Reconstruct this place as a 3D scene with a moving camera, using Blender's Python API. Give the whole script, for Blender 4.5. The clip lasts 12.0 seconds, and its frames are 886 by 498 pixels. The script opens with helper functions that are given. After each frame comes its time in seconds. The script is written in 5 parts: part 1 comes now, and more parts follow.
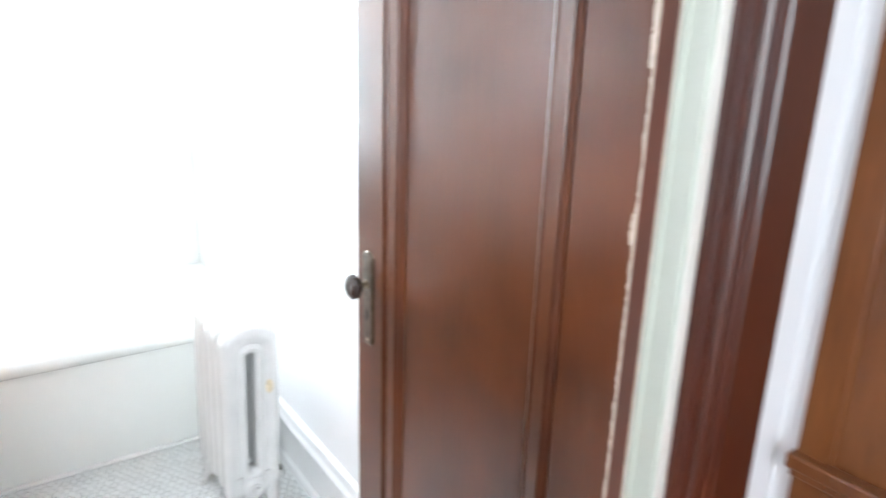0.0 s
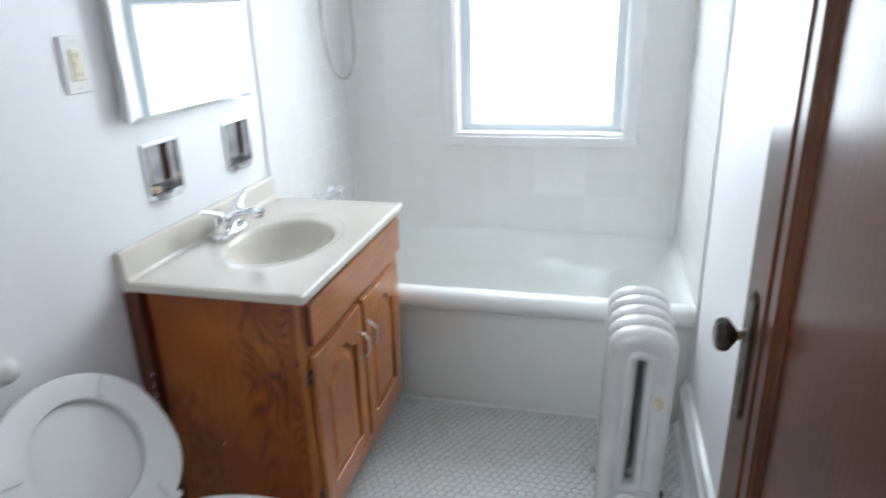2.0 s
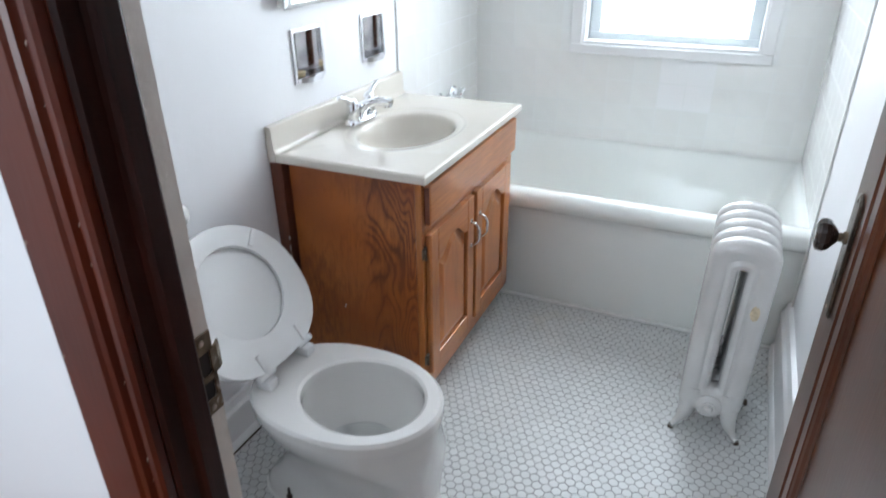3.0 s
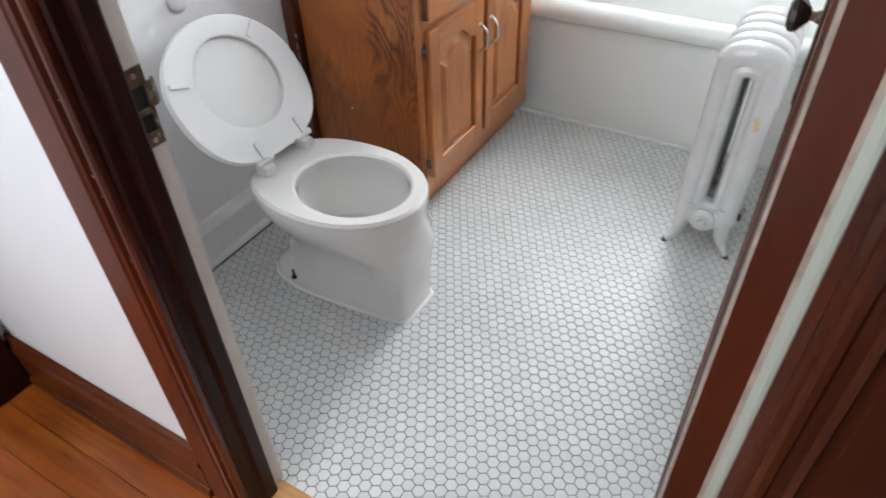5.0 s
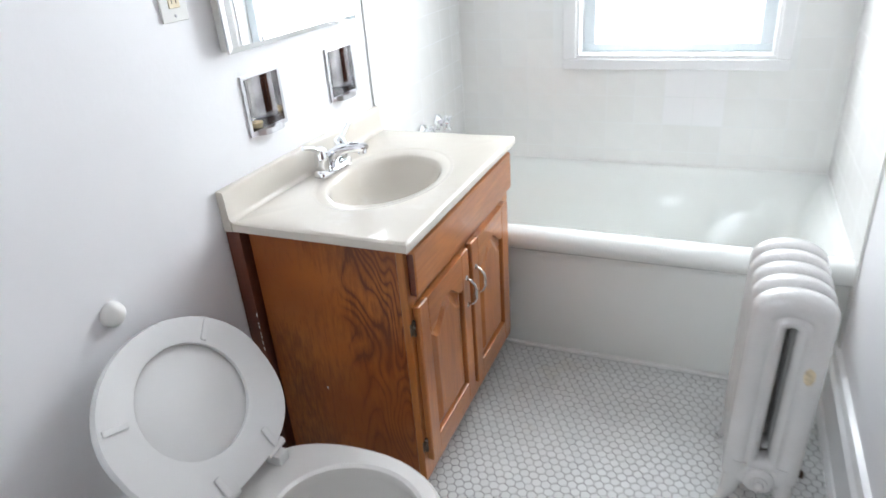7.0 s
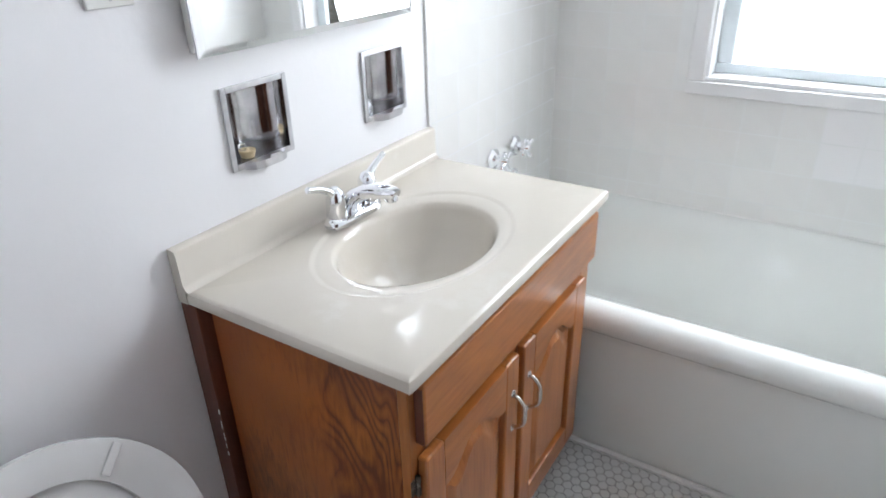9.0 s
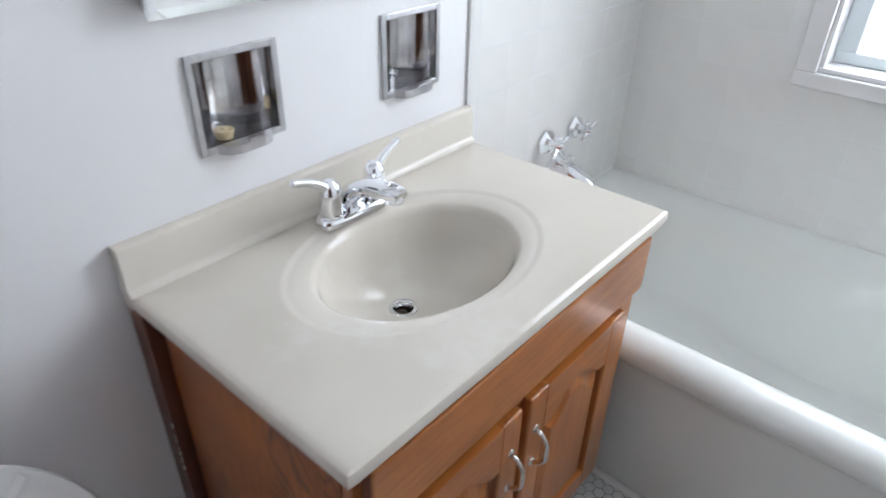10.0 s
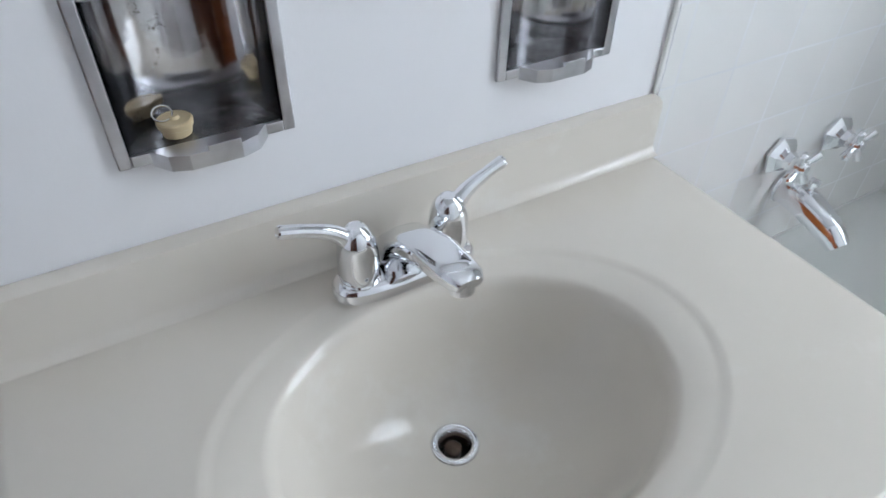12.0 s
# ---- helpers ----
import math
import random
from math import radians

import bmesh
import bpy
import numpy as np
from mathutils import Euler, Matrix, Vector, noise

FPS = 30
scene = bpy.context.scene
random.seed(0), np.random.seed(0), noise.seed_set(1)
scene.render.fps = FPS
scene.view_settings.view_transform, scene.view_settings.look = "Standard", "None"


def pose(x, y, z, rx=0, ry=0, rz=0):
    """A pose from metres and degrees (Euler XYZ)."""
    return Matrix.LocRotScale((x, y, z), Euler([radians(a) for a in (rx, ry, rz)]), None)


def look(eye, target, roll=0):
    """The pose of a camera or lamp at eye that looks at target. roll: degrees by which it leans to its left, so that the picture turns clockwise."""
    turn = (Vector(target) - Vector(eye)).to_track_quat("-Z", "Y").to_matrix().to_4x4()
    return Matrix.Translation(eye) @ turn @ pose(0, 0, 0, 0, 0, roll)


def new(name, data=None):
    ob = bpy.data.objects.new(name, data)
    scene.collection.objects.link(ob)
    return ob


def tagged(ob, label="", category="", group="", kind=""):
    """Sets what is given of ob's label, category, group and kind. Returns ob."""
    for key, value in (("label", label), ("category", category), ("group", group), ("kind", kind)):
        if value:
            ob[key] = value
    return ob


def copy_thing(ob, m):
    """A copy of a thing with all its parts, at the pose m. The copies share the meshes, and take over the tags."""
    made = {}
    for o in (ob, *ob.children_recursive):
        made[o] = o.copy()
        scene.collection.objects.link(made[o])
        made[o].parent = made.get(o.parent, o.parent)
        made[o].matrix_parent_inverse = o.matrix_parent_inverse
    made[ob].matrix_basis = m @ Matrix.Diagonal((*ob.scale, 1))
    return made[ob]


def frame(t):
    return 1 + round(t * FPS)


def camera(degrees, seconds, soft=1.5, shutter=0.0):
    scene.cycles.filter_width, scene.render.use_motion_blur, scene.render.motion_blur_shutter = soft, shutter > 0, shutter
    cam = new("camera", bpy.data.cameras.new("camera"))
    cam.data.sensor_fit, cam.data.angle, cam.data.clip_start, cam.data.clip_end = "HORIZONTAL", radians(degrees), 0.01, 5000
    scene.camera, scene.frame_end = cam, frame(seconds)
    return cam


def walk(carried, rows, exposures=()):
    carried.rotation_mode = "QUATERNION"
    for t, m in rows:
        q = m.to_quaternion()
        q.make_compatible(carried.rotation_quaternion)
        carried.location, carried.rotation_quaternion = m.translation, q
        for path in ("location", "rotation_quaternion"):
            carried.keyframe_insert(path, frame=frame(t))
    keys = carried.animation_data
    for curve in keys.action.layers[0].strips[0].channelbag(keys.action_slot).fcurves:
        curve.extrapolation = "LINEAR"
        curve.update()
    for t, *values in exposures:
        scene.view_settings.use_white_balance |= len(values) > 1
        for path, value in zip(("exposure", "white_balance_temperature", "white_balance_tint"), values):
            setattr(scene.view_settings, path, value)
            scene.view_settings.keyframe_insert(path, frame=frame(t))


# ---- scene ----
cam = camera(68.6, 12.0, shutter=0.5)
PATH = [
    (0, (0.720, -2.269, 1.378), (1.816, -0.714, 0.838), 1.8),
    (0.5, (0.841, -2.136, 1.390), (1.585, -0.394, 0.789), -0.9),
    (1, (0.942, -2.033, 1.378), (1.388, -0.175, 0.795), -1.8),
    (1.5, (1.073, -2.021, 1.393), (1.071, -0.116, 0.785), -0.4),
    (2, (1.134, -2.058, 1.4), (0.677, -0.236, 0.711), -1.7),
    (2.5, (1.14, -2.18, 1.393), (0.508, -0.456, 0.602), -1.3),
    (4.5, (1.343, -2.213, 1.312), (0.452, -0.911, 0.083), -2.3),
    (5, (1.38, -2.211, 1.298), (0.585, -0.913, 0.001), -2.0),
    (5.5, (1.337, -2.182, 1.287), (0.676, -0.833, -0.033), -1.7),
    (6, (1.212, -2.133, 1.344), (0.564, -0.606, 0.227), -4.9),
    (6.5, (1.114, -2.074, 1.394), (0.507, -0.395, 0.492), -3.8),
    (7, (1.072, -1.907, 1.387), (0.325, -0.276, 0.501), -4.5),
    (9, (0.91, -1.375, 1.356), (-0.058, 0.116, 0.438), -1.5),
    (9.5, (0.9, -1.224, 1.369), (-0.246, 0.084, 0.381), -0.4),
    (10, (0.848, -1.096, 1.366), (-0.241, 0.191, 0.29), 1.4),
    (10.5, (0.747, -0.968, 1.342), (-0.22, 0.366, 0.209), 3.0),
    (11, (0.671, -0.818, 1.326), (-0.501, 0.246, 0.104), 2.6),
    (11.5, (0.617, -0.671, 1.306), (-0.704, 0.112, 0.025), 3.8),
    (12, (0.528, -0.653, 1.264), (-0.772, 0.119, -0.045), 1.4),
]
EXPOSURES = [(0, 0.86, 6300, 9), (0.5, 0.58, 6250, 9), (1.0, 0.05, 6200, 9), (1.5, -0.18, 6200, 9), (2.0, -0.60, 6150, 9), (2.5, -0.55, 6050, 9), (4.5, -0.08, 6500, 11), (5.5, -0.08, 6550, 11), (6.5, -0.15, 6450, 11), (7.0, -0.25, 6450, 12), (9.0, -0.58, 6400, 13), (9.5, -0.7, 6350, 13), (10.5, -0.95, 6200, 13), (11.5, -1.12, 6100, 12), (12.0, -1.2, 6100, 12)]
walk(cam, [(t, look(eye, target, roll)) for t, eye, target, roll in PATH], EXPOSURES)

# ---- world and light ----
world = bpy.data.worlds.new("world")
scene.world = world
world.use_nodes = True
sky = world.node_tree.nodes.new("ShaderNodeTexSky")
sky.sky_type, sky.sun_disc = "NISHITA", False
sky.sun_elevation, sky.sun_rotation = radians(50), radians(200)
world.node_tree.links.new(sky.outputs[0], world.node_tree.nodes["Background"].inputs[0])
world.node_tree.nodes["Background"].inputs[1].default_value = 0.12

sun = new("sun", bpy.data.lights.new("sun", "SUN"))
sun.data.energy, sun.data.angle, sun.data.color = 1.5, radians(10), (1.0, 0.95, 0.88)
sun.matrix_world = look((0, 0, 6), (1.5, 4.5, 0))


def area_light(name, eye, target, w, h, power, color):
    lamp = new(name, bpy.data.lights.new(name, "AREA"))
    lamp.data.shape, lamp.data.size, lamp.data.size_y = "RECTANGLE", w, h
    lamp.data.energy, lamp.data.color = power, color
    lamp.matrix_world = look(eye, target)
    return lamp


WIN_Y = 0.90
area_light("bath_window_light", (0.863, WIN_Y + 0.35, 1.40), (0.863, 0, 1.08), 1.40, 2.00, 132, (0.90, 0.955, 1.0))
# Unseen fill lamp that brightens the hall, set in an added opening.
area_light("hall_fill_light", (0.35, -3.32, 1.5), (0.35, 0, 1.5), 0.78, 1.15, 22, (0.86, 0.94, 1.0))

# ---- materials ----


def material(name, color, rough=0.5, metal=0.0, vary=0.0, vary_scale=6.0, bump=0.0, bump_scale=60.0, coat=0.0, stain=None, stain_scale=2.0, stain_at=0.62, each=0.0):
    m = bpy.data.materials.new(name)
    m.use_nodes = True
    nt = m.node_tree
    n, l = nt.nodes, nt.links
    b = n["Principled BSDF"]
    b.inputs["Base Color"].default_value = (*color, 1)
    b.inputs["Roughness"].default_value = rough
    b.inputs["Metallic"].default_value = metal
    b.inputs["Coat Weight"].default_value = coat
    b.inputs["Coat Roughness"].default_value = 0.08
    tc = n.new("ShaderNodeTexCoord")
    out = None
    if vary:
        t = n.new("ShaderNodeTexNoise")
        t.inputs["Scale"].default_value, t.inputs["Detail"].default_value = vary_scale, 6
        l.new(tc.outputs["Object"], t.inputs["Vector"])
        r = n.new("ShaderNodeValToRGB")
        r.color_ramp.elements[0].position, r.color_ramp.elements[1].position = 0.3, 0.7
        r.color_ramp.elements[0].color = (*[c * (1 - vary) for c in color], 1)
        r.color_ramp.elements[1].color = (*[min(1, c * (1 + vary * 0.4)) for c in color], 1)
        l.new(t.outputs["Fac"], r.inputs["Fac"])
        out = r.outputs["Color"]
    if stain:
        t = n.new("ShaderNodeTexNoise")
        t.inputs["Scale"].default_value, t.inputs["Detail"].default_value, t.inputs["Roughness"].default_value = stain_scale, 8, 0.7
        l.new(tc.outputs["Object"], t.inputs["Vector"])
        r = n.new("ShaderNodeValToRGB")
        r.color_ramp.elements[0].position, r.color_ramp.elements[1].position = stain_at, stain_at + 0.08
        l.new(t.outputs["Fac"], r.inputs["Fac"])
        mix = n.new("ShaderNodeMix")
        mix.data_type = "RGBA"
        l.new(r.outputs["Color"], mix.inputs["Factor"])
        if out:
            l.new(out, mix.inputs["A"])
        else:
            mix.inputs["A"].default_value = (*color, 1)
        mix.inputs["B"].default_value = (*stain, 1)
        out = mix.outputs["Result"]
    if each:
        info = n.new("ShaderNodeObjectInfo")
        geo = n.new("ShaderNodeNewGeometry")
        add = n.new("ShaderNodeMath")
        add.operation = "ADD"
        l.new(info.outputs["Random"], add.inputs[0])
        l.new(geo.outputs["Random Per Island"], add.inputs[1])
        fr = n.new("ShaderNodeMath")
        fr.operation = "FRACT"
        l.new(add.outputs[0], fr.inputs[0])
        mr = n.new("ShaderNodeMapRange")
        mr.inputs["To Min"].default_value, mr.inputs["To Max"].default_value = 1 - each, 1.0
        l.new(fr.outputs[0], mr.inputs["Value"])
        h = n.new("ShaderNodeHueSaturation")
        if out:
            l.new(out, h.inputs["Color"])
        else:
            h.inputs["Color"].default_value = (*color, 1)
        l.new(mr.outputs[0], h.inputs["Value"])
        out = h.outputs["Color"]
    if out:
        l.new(out, b.inputs["Base Color"])
    if bump:
        t = n.new("ShaderNodeTexNoise")
        t.inputs["Scale"].default_value, t.inputs["Detail"].default_value = bump_scale, 4
        l.new(tc.outputs["Object"], t.inputs["Vector"])
        bp = n.new("ShaderNodeBump")
        bp.inputs["Strength"].default_value, bp.inputs["Distance"].default_value = bump, 0.004
        l.new(t.outputs["Fac"], bp.inputs["Height"])
        l.new(bp.outputs["Normal"], b.inputs["Normal"])
    return m


def wood(name, dark, light, along="z", scale=1.0, rough=0.35, coat=0.3, blotch=None, rings=0.5, each=0.0, pores=0.35, figure=False, spec=0.5, coat_rough=0.12):
    """Wood whose grain runs along one axis, with cathedral figure, pores and blotches of stain."""
    m = bpy.data.materials.new(name)
    m.use_nodes = True
    nt = m.node_tree
    n, l = nt.nodes, nt.links
    b = n["Principled BSDF"]
    tc = n.new("ShaderNodeTexCoord")
    mp = n.new("ShaderNodeMapping")
    stretch = {"x": (0.09, 1, 1), "y": (1, 0.09, 1), "z": (1, 1, 0.2 if figure else 0.09)}[along]
    mp.inputs["Scale"].default_value = [s * scale for s in stretch]
    l.new(tc.outputs["Object"], mp.inputs["Vector"])
    t1 = n.new("ShaderNodeTexNoise")
    t1.inputs["Scale"].default_value, t1.inputs["Detail"].default_value, t1.inputs["Distortion"].default_value = (6.5, 2.0, 0.5) if figure else (9, 3, 0.6)
    l.new(mp.outputs[0], t1.inputs["Vector"])
    mul = n.new("ShaderNodeMath")
    mul.operation = "MULTIPLY"
    mul.inputs[1].default_value = 30 if figure else 9
    l.new(t1.outputs["Fac"], mul.inputs[0])
    fr = n.new("ShaderNodeMath")
    fr.operation = "PINGPONG"
    fr.inputs[1].default_value = 0.5
    l.new(mul.outputs[0], fr.inputs[0])
    t2 = n.new("ShaderNodeTexNoise")
    t2.inputs["Scale"].default_value, t2.inputs["Detail"].default_value = 130, 5
    l.new(mp.outputs[0], t2.inputs["Vector"])
    t3 = n.new("ShaderNodeTexNoise")
    t3.inputs["Scale"].default_value, t3.inputs["Detail"].default_value = 3.2, 3
    l.new(tc.outputs["Object"], t3.inputs["Vector"])
    a = n.new("ShaderNodeMath")
    a.operation = "MULTIPLY_ADD"
    a.inputs[1].default_value = rings
    l.new(fr.outputs[0], a.inputs[0])
    if figure:
        pwr = n.new("ShaderNodeMath")
        pwr.operation = "POWER"
        pwr.inputs[1].default_value = 0.35
        l.new(fr.outputs[0], pwr.inputs[0])
        sep = n.new("ShaderNodeSeparateXYZ")
        l.new(tc.outputs["Object"], sep.inputs[0])
        band = n.new("ShaderNodeMapRange")
        band.interpolation_type = "SMOOTHSTEP"
        band.inputs["From Min"].default_value, band.inputs["From Max"].default_value = 0.045, 0.09
        band.inputs["To Min"].default_value, band.inputs["To Max"].default_value = 0.22, 1.0
        l.new(sep.outputs["X"], band.inputs["Value"])
        part_in = n.new("ShaderNodeMix")
        part_in.data_type = "FLOAT"
        part_in.inputs["A"].default_value = 0.86
        l.new(band.outputs[0], part_in.inputs["Factor"])
        l.new(pwr.outputs[0], part_in.inputs["B"])
        l.new(part_in.outputs["Result"], a.inputs[0])
    pw = n.new("ShaderNodeMath")
    pw.operation = "MULTIPLY"
    pw.inputs[1].default_value = pores
    l.new(t2.outputs["Fac"], pw.inputs[0])
    l.new(pw.outputs[0], a.inputs[2])
    a2 = n.new("ShaderNodeMath")
    a2.operation = "MULTIPLY_ADD"
    a2.inputs[1].default_value = 0.6
    l.new(t3.outputs["Fac"], a2.inputs[0])
    l.new(a.outputs[0], a2.inputs[2])
    r = n.new("ShaderNodeValToRGB")
    mean = 0.3 + rings * (0.7 if figure else 0.25) + pores * 0.5
    r.color_ramp.elements[0].position, r.color_ramp.elements[1].position = mean - 0.18, mean + 0.16
    r.color_ramp.elements[0].color, r.color_ramp.elements[1].color = (*dark, 1), (*light, 1)
    l.new(a2.outputs[0], r.inputs["Fac"])
    out = r.outputs["Color"]
    if blotch:
        t4 = n.new("ShaderNodeTexNoise")
        t4.inputs["Scale"].default_value, t4.inputs["Detail"].default_value = 2.8, 2
        l.new(tc.outputs["Object"], t4.inputs["Vector"])
        r4 = n.new("ShaderNodeValToRGB")
        r4.color_ramp.elements[0].position, r4.color_ramp.elements[1].position = 0.34, 0.74
        l.new(t4.outputs["Fac"], r4.inputs["Fac"])
        mix = n.new("ShaderNodeMix")
        mix.data_type = "RGBA"
        l.new(r4.outputs["Color"], mix.inputs["Factor"])
        l.new(out, mix.inputs["A"])
        mix.inputs["B"].default_value = (*blotch, 1)
        out = mix.outputs["Result"]
    if each:
        info = n.new("ShaderNodeObjectInfo")
        mr = n.new("ShaderNodeMapRange")
        mr.inputs["To Min"].default_value, mr.inputs["To Max"].default_value = 1 - each, 1 + each * 0.4
        l.new(info.outputs["Random"], mr.inputs["Value"])
        h = n.new("ShaderNodeHueSaturation")
        l.new(out, h.inputs["Color"])
        l.new(mr.outputs[0], h.inputs["Value"])
        out = h.outputs["Color"]
    l.new(out, b.inputs["Base Color"])
    b.inputs["Roughness"].default_value = rough
    b.inputs["Coat Weight"].default_value, b.inputs["Coat Roughness"].default_value = coat, coat_rough
    b.inputs["Specular IOR Level"].default_value = spec
    bp = n.new("ShaderNodeBump")
    bp.inputs["Strength"].default_value, bp.inputs["Distance"].default_value = 0.12, 0.002
    l.new(t2.outputs["Fac"], bp.inputs["Height"])
    l.new(bp.outputs["Normal"], b.inputs["Normal"])
    return m


WALL = material("wall_paint", (0.85, 0.85, 0.86), 0.45, vary=0.02, vary_scale=3, bump=0.12, bump_scale=45)
CEIL = material("ceiling_paint", (0.86, 0.86, 0.86), 0.7, vary=0.03, bump=0.1)
# White sash paint tinted blue-grey, so its colour carries the backlit shade.
SASH = material("backlit_blue_grey_sash_paint", (0.72, 0.78, 0.80), 0.3, vary=0.05, vary_scale=8)
BOARD = material("gloss_white_board_paint", (0.84, 0.84, 0.84), 0.28, vary=0.04, vary_scale=5, bump=0.08, bump_scale=20)
WESTJOINT = material("grey_white_tile_joint", (0.76, 0.77, 0.78), 0.5, vary=0.1)
GROUT = material("grout_grey", (0.045, 0.042, 0.038), 0.85, vary=0.35, vary_scale=5, bump=0.3, bump_scale=300)
HEX = material("hex_tile_porcelain", (0.665, 0.675, 0.665), 0.50, vary=0.05, vary_scale=4, each=0.08, stain=(0.635, 0.63, 0.595), stain_scale=2.2, stain_at=0.60)
TILE = material("wall_tile_glaze", (0.84, 0.84, 0.82), 0.075, vary=0.02, vary_scale=9, bump=0.05, bump_scale=12, each=0.03)
# Whitened glaze that stands in for a bright reflection on four tiles.
GLINTTILE = material("reflection_whitened_tile_glaze", (0.865, 0.865, 0.865), 0.06, bump=0.05, bump_scale=12)
TILEJOINT = material("wall_tile_joint", (0.84, 0.85, 0.84), 0.25, vary=0.05)
ENAMEL = material("tub_enamel", (0.83, 0.85, 0.82), 0.10, vary=0.02, vary_scale=4, coat=0.3)
CAULK = material("white_caulk", (0.82, 0.82, 0.80), 0.5, vary=0.06, vary_scale=30, bump=0.4, bump_scale=80)
CHINA = material("toilet_china", (0.80, 0.785, 0.76), 0.08, vary=0.015, coat=0.4)
SEAT = material("white_seat_plastic", (0.78, 0.78, 0.77), 0.22, vary=0.01)
MARBLE = material("cultured_marble_bone", (0.69, 0.643, 0.567), 0.09, vary=0.045, vary_scale=4, coat=0.3, stain=(0.72, 0.682, 0.617), stain_scale=3, stain_at=0.56)
CHROME = material("chrome", (0.85, 0.86, 0.88), 0.06, 1.0)
OLDCHROME = material("tarnished_chrome", (0.62, 0.61, 0.62), 0.11, 1.0, vary=0.4, vary_scale=18, stain=(0.12, 0.085, 0.06), stain_scale=34, stain_at=0.62, bump=0.08, bump_scale=30)
SHELFCHROME = material("soap_crusted_dark_chrome", (0.20, 0.20, 0.21), 0.24, 0.8, vary=0.6, vary_scale=60, stain=(0.50, 0.52, 0.56), stain_scale=190, stain_at=0.60, bump=0.5, bump_scale=160)
FRAMECHROME = material("brushed_chrome_flange", (0.60, 0.60, 0.62), 0.3, 1.0, vary=0.15, vary_scale=40)
STEEL = material("satin_nickel", (0.62, 0.60, 0.57), 0.25, 1.0)
BRONZE = material("aged_bronze", (0.10, 0.072, 0.053), 0.33, 0.8, vary=0.4, vary_scale=60, bump=0.3, bump_scale=150)
KNOBDARK = material("dark_brown_knob", (0.035, 0.022, 0.018), 0.18, vary=0.3, vary_scale=40)
HINGEMETAL = material("worn_antique_hinge_metal", (0.16, 0.13, 0.10), 0.3, 0.9, vary=0.5, vary_scale=80, stain=(0.48, 0.46, 0.42), stain_scale=70, stain_at=0.55)
STRIKE = material("worn_strike_metal", (0.20, 0.15, 0.10), 0.45, 0.8, vary=0.5, vary_scale=90, stain=(0.50, 0.48, 0.43), stain_scale=45, stain_at=0.58)
BLACK = material("dark_hole", (0.01, 0.01, 0.01), 0.7)
RUBBER = material("cream_rubber", (0.62, 0.50, 0.30), 0.5, vary=0.1, vary_scale=80)
BEIGE = material("almond_plastic", (0.68, 0.60, 0.42), 0.3)
WPLASTIC = material("white_plastic", (0.74, 0.74, 0.71), 0.3)
RADPAINT = material("radiator_silver_white_paint", (0.66, 0.655, 0.64), 0.25, 0.12, vary=0.08, vary_scale=7, bump=0.45, bump_scale=70, stain=(0.46, 0.38, 0.31), stain_scale=9, stain_at=0.66)
CHIP = material("yellowed_bare_chip", (0.60, 0.50, 0.34), 0.5, vary=0.3, vary_scale=90, bump=0.4, bump_scale=120)
JAMBPAINT = material("greenish_white_paint", (0.54, 0.57, 0.50), 0.4, vary=0.06, vary_scale=7, bump=0.3, bump_scale=50)
OLDPAINT = material("scuffed_cream_paint", (0.79, 0.755, 0.70), 0.45, vary=0.08, vary_scale=12, bump=0.4, bump_scale=50, stain=(0.42, 0.34, 0.26), stain_scale=16, stain_at=0.68)
FLAKE = material("flaked_paint_edge", (0.50, 0.40, 0.33), 0.6, vary=0.3, vary_scale=60, bump=0.5)
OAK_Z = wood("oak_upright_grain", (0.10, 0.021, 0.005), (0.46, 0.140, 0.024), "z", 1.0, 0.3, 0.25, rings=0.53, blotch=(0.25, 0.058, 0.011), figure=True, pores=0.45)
OAK_Y = wood("oak_level_grain", (0.27, 0.080, 0.016), (0.50, 0.180, 0.042), "y", 1.0, 0.28, 0.4, rings=0.2)
OAK_FRONT = wood("oak_door_grain", (0.27, 0.080, 0.016), (0.50, 0.180, 0.042), "z", 1.0, 0.28, 0.4, rings=0.2)
OAKDARK = wood("red_brown_scribe_strip", (0.07, 0.016, 0.008), (0.15, 0.04, 0.018), "z", 1.0, 0.35, 0.2, rings=0.1)
MAHOG = wood("mahogany_door_varnish", (0.026, 0.007, 0.003), (0.070, 0.019, 0.007), "z", 1.0, 0.28, 0.20, blotch=(0.115, 0.029, 0.008), rings=0.0, pores=0.2, spec=0.33, coat_rough=0.14)
TRIMDARK = wood("dark_stop_varnish", (0.012, 0.003, 0.002), (0.034, 0.008, 0.005), "z", 1.0, 0.4, 0.0, rings=0.12, spec=0.18)
TRIMRED = wood("red_brown_trim_varnish", (0.030, 0.005, 0.003), (0.085, 0.013, 0.005), "z", 1.0, 0.32, 0.2, blotch=(0.12, 0.020, 0.006), rings=0.12)
TRIMRED_X = wood("red_brown_trim_varnish_level", (0.030, 0.006, 0.003), (0.110, 0.022, 0.007), "x", 1.0, 0.32, 0.15, blotch=(0.15, 0.036, 0.008), rings=0.2, spec=0.3)
# Darker copy of the trim varnish; the right side's shade is in its colour.
TRIMSHADED = wood("shaded_casing_varnish", (0.018, 0.004, 0.003), (0.046, 0.010, 0.006), "z", 1.0, 0.30, 0.2, blotch=(0.085, 0.018, 0.007), rings=0.05, pores=0.2)
CLOSETWOOD = wood("orange_brown_closet_wood", (0.09, 0.026, 0.008), (0.20, 0.07, 0.022), "z", 1.0, 0.28, 0.4, rings=0.2)
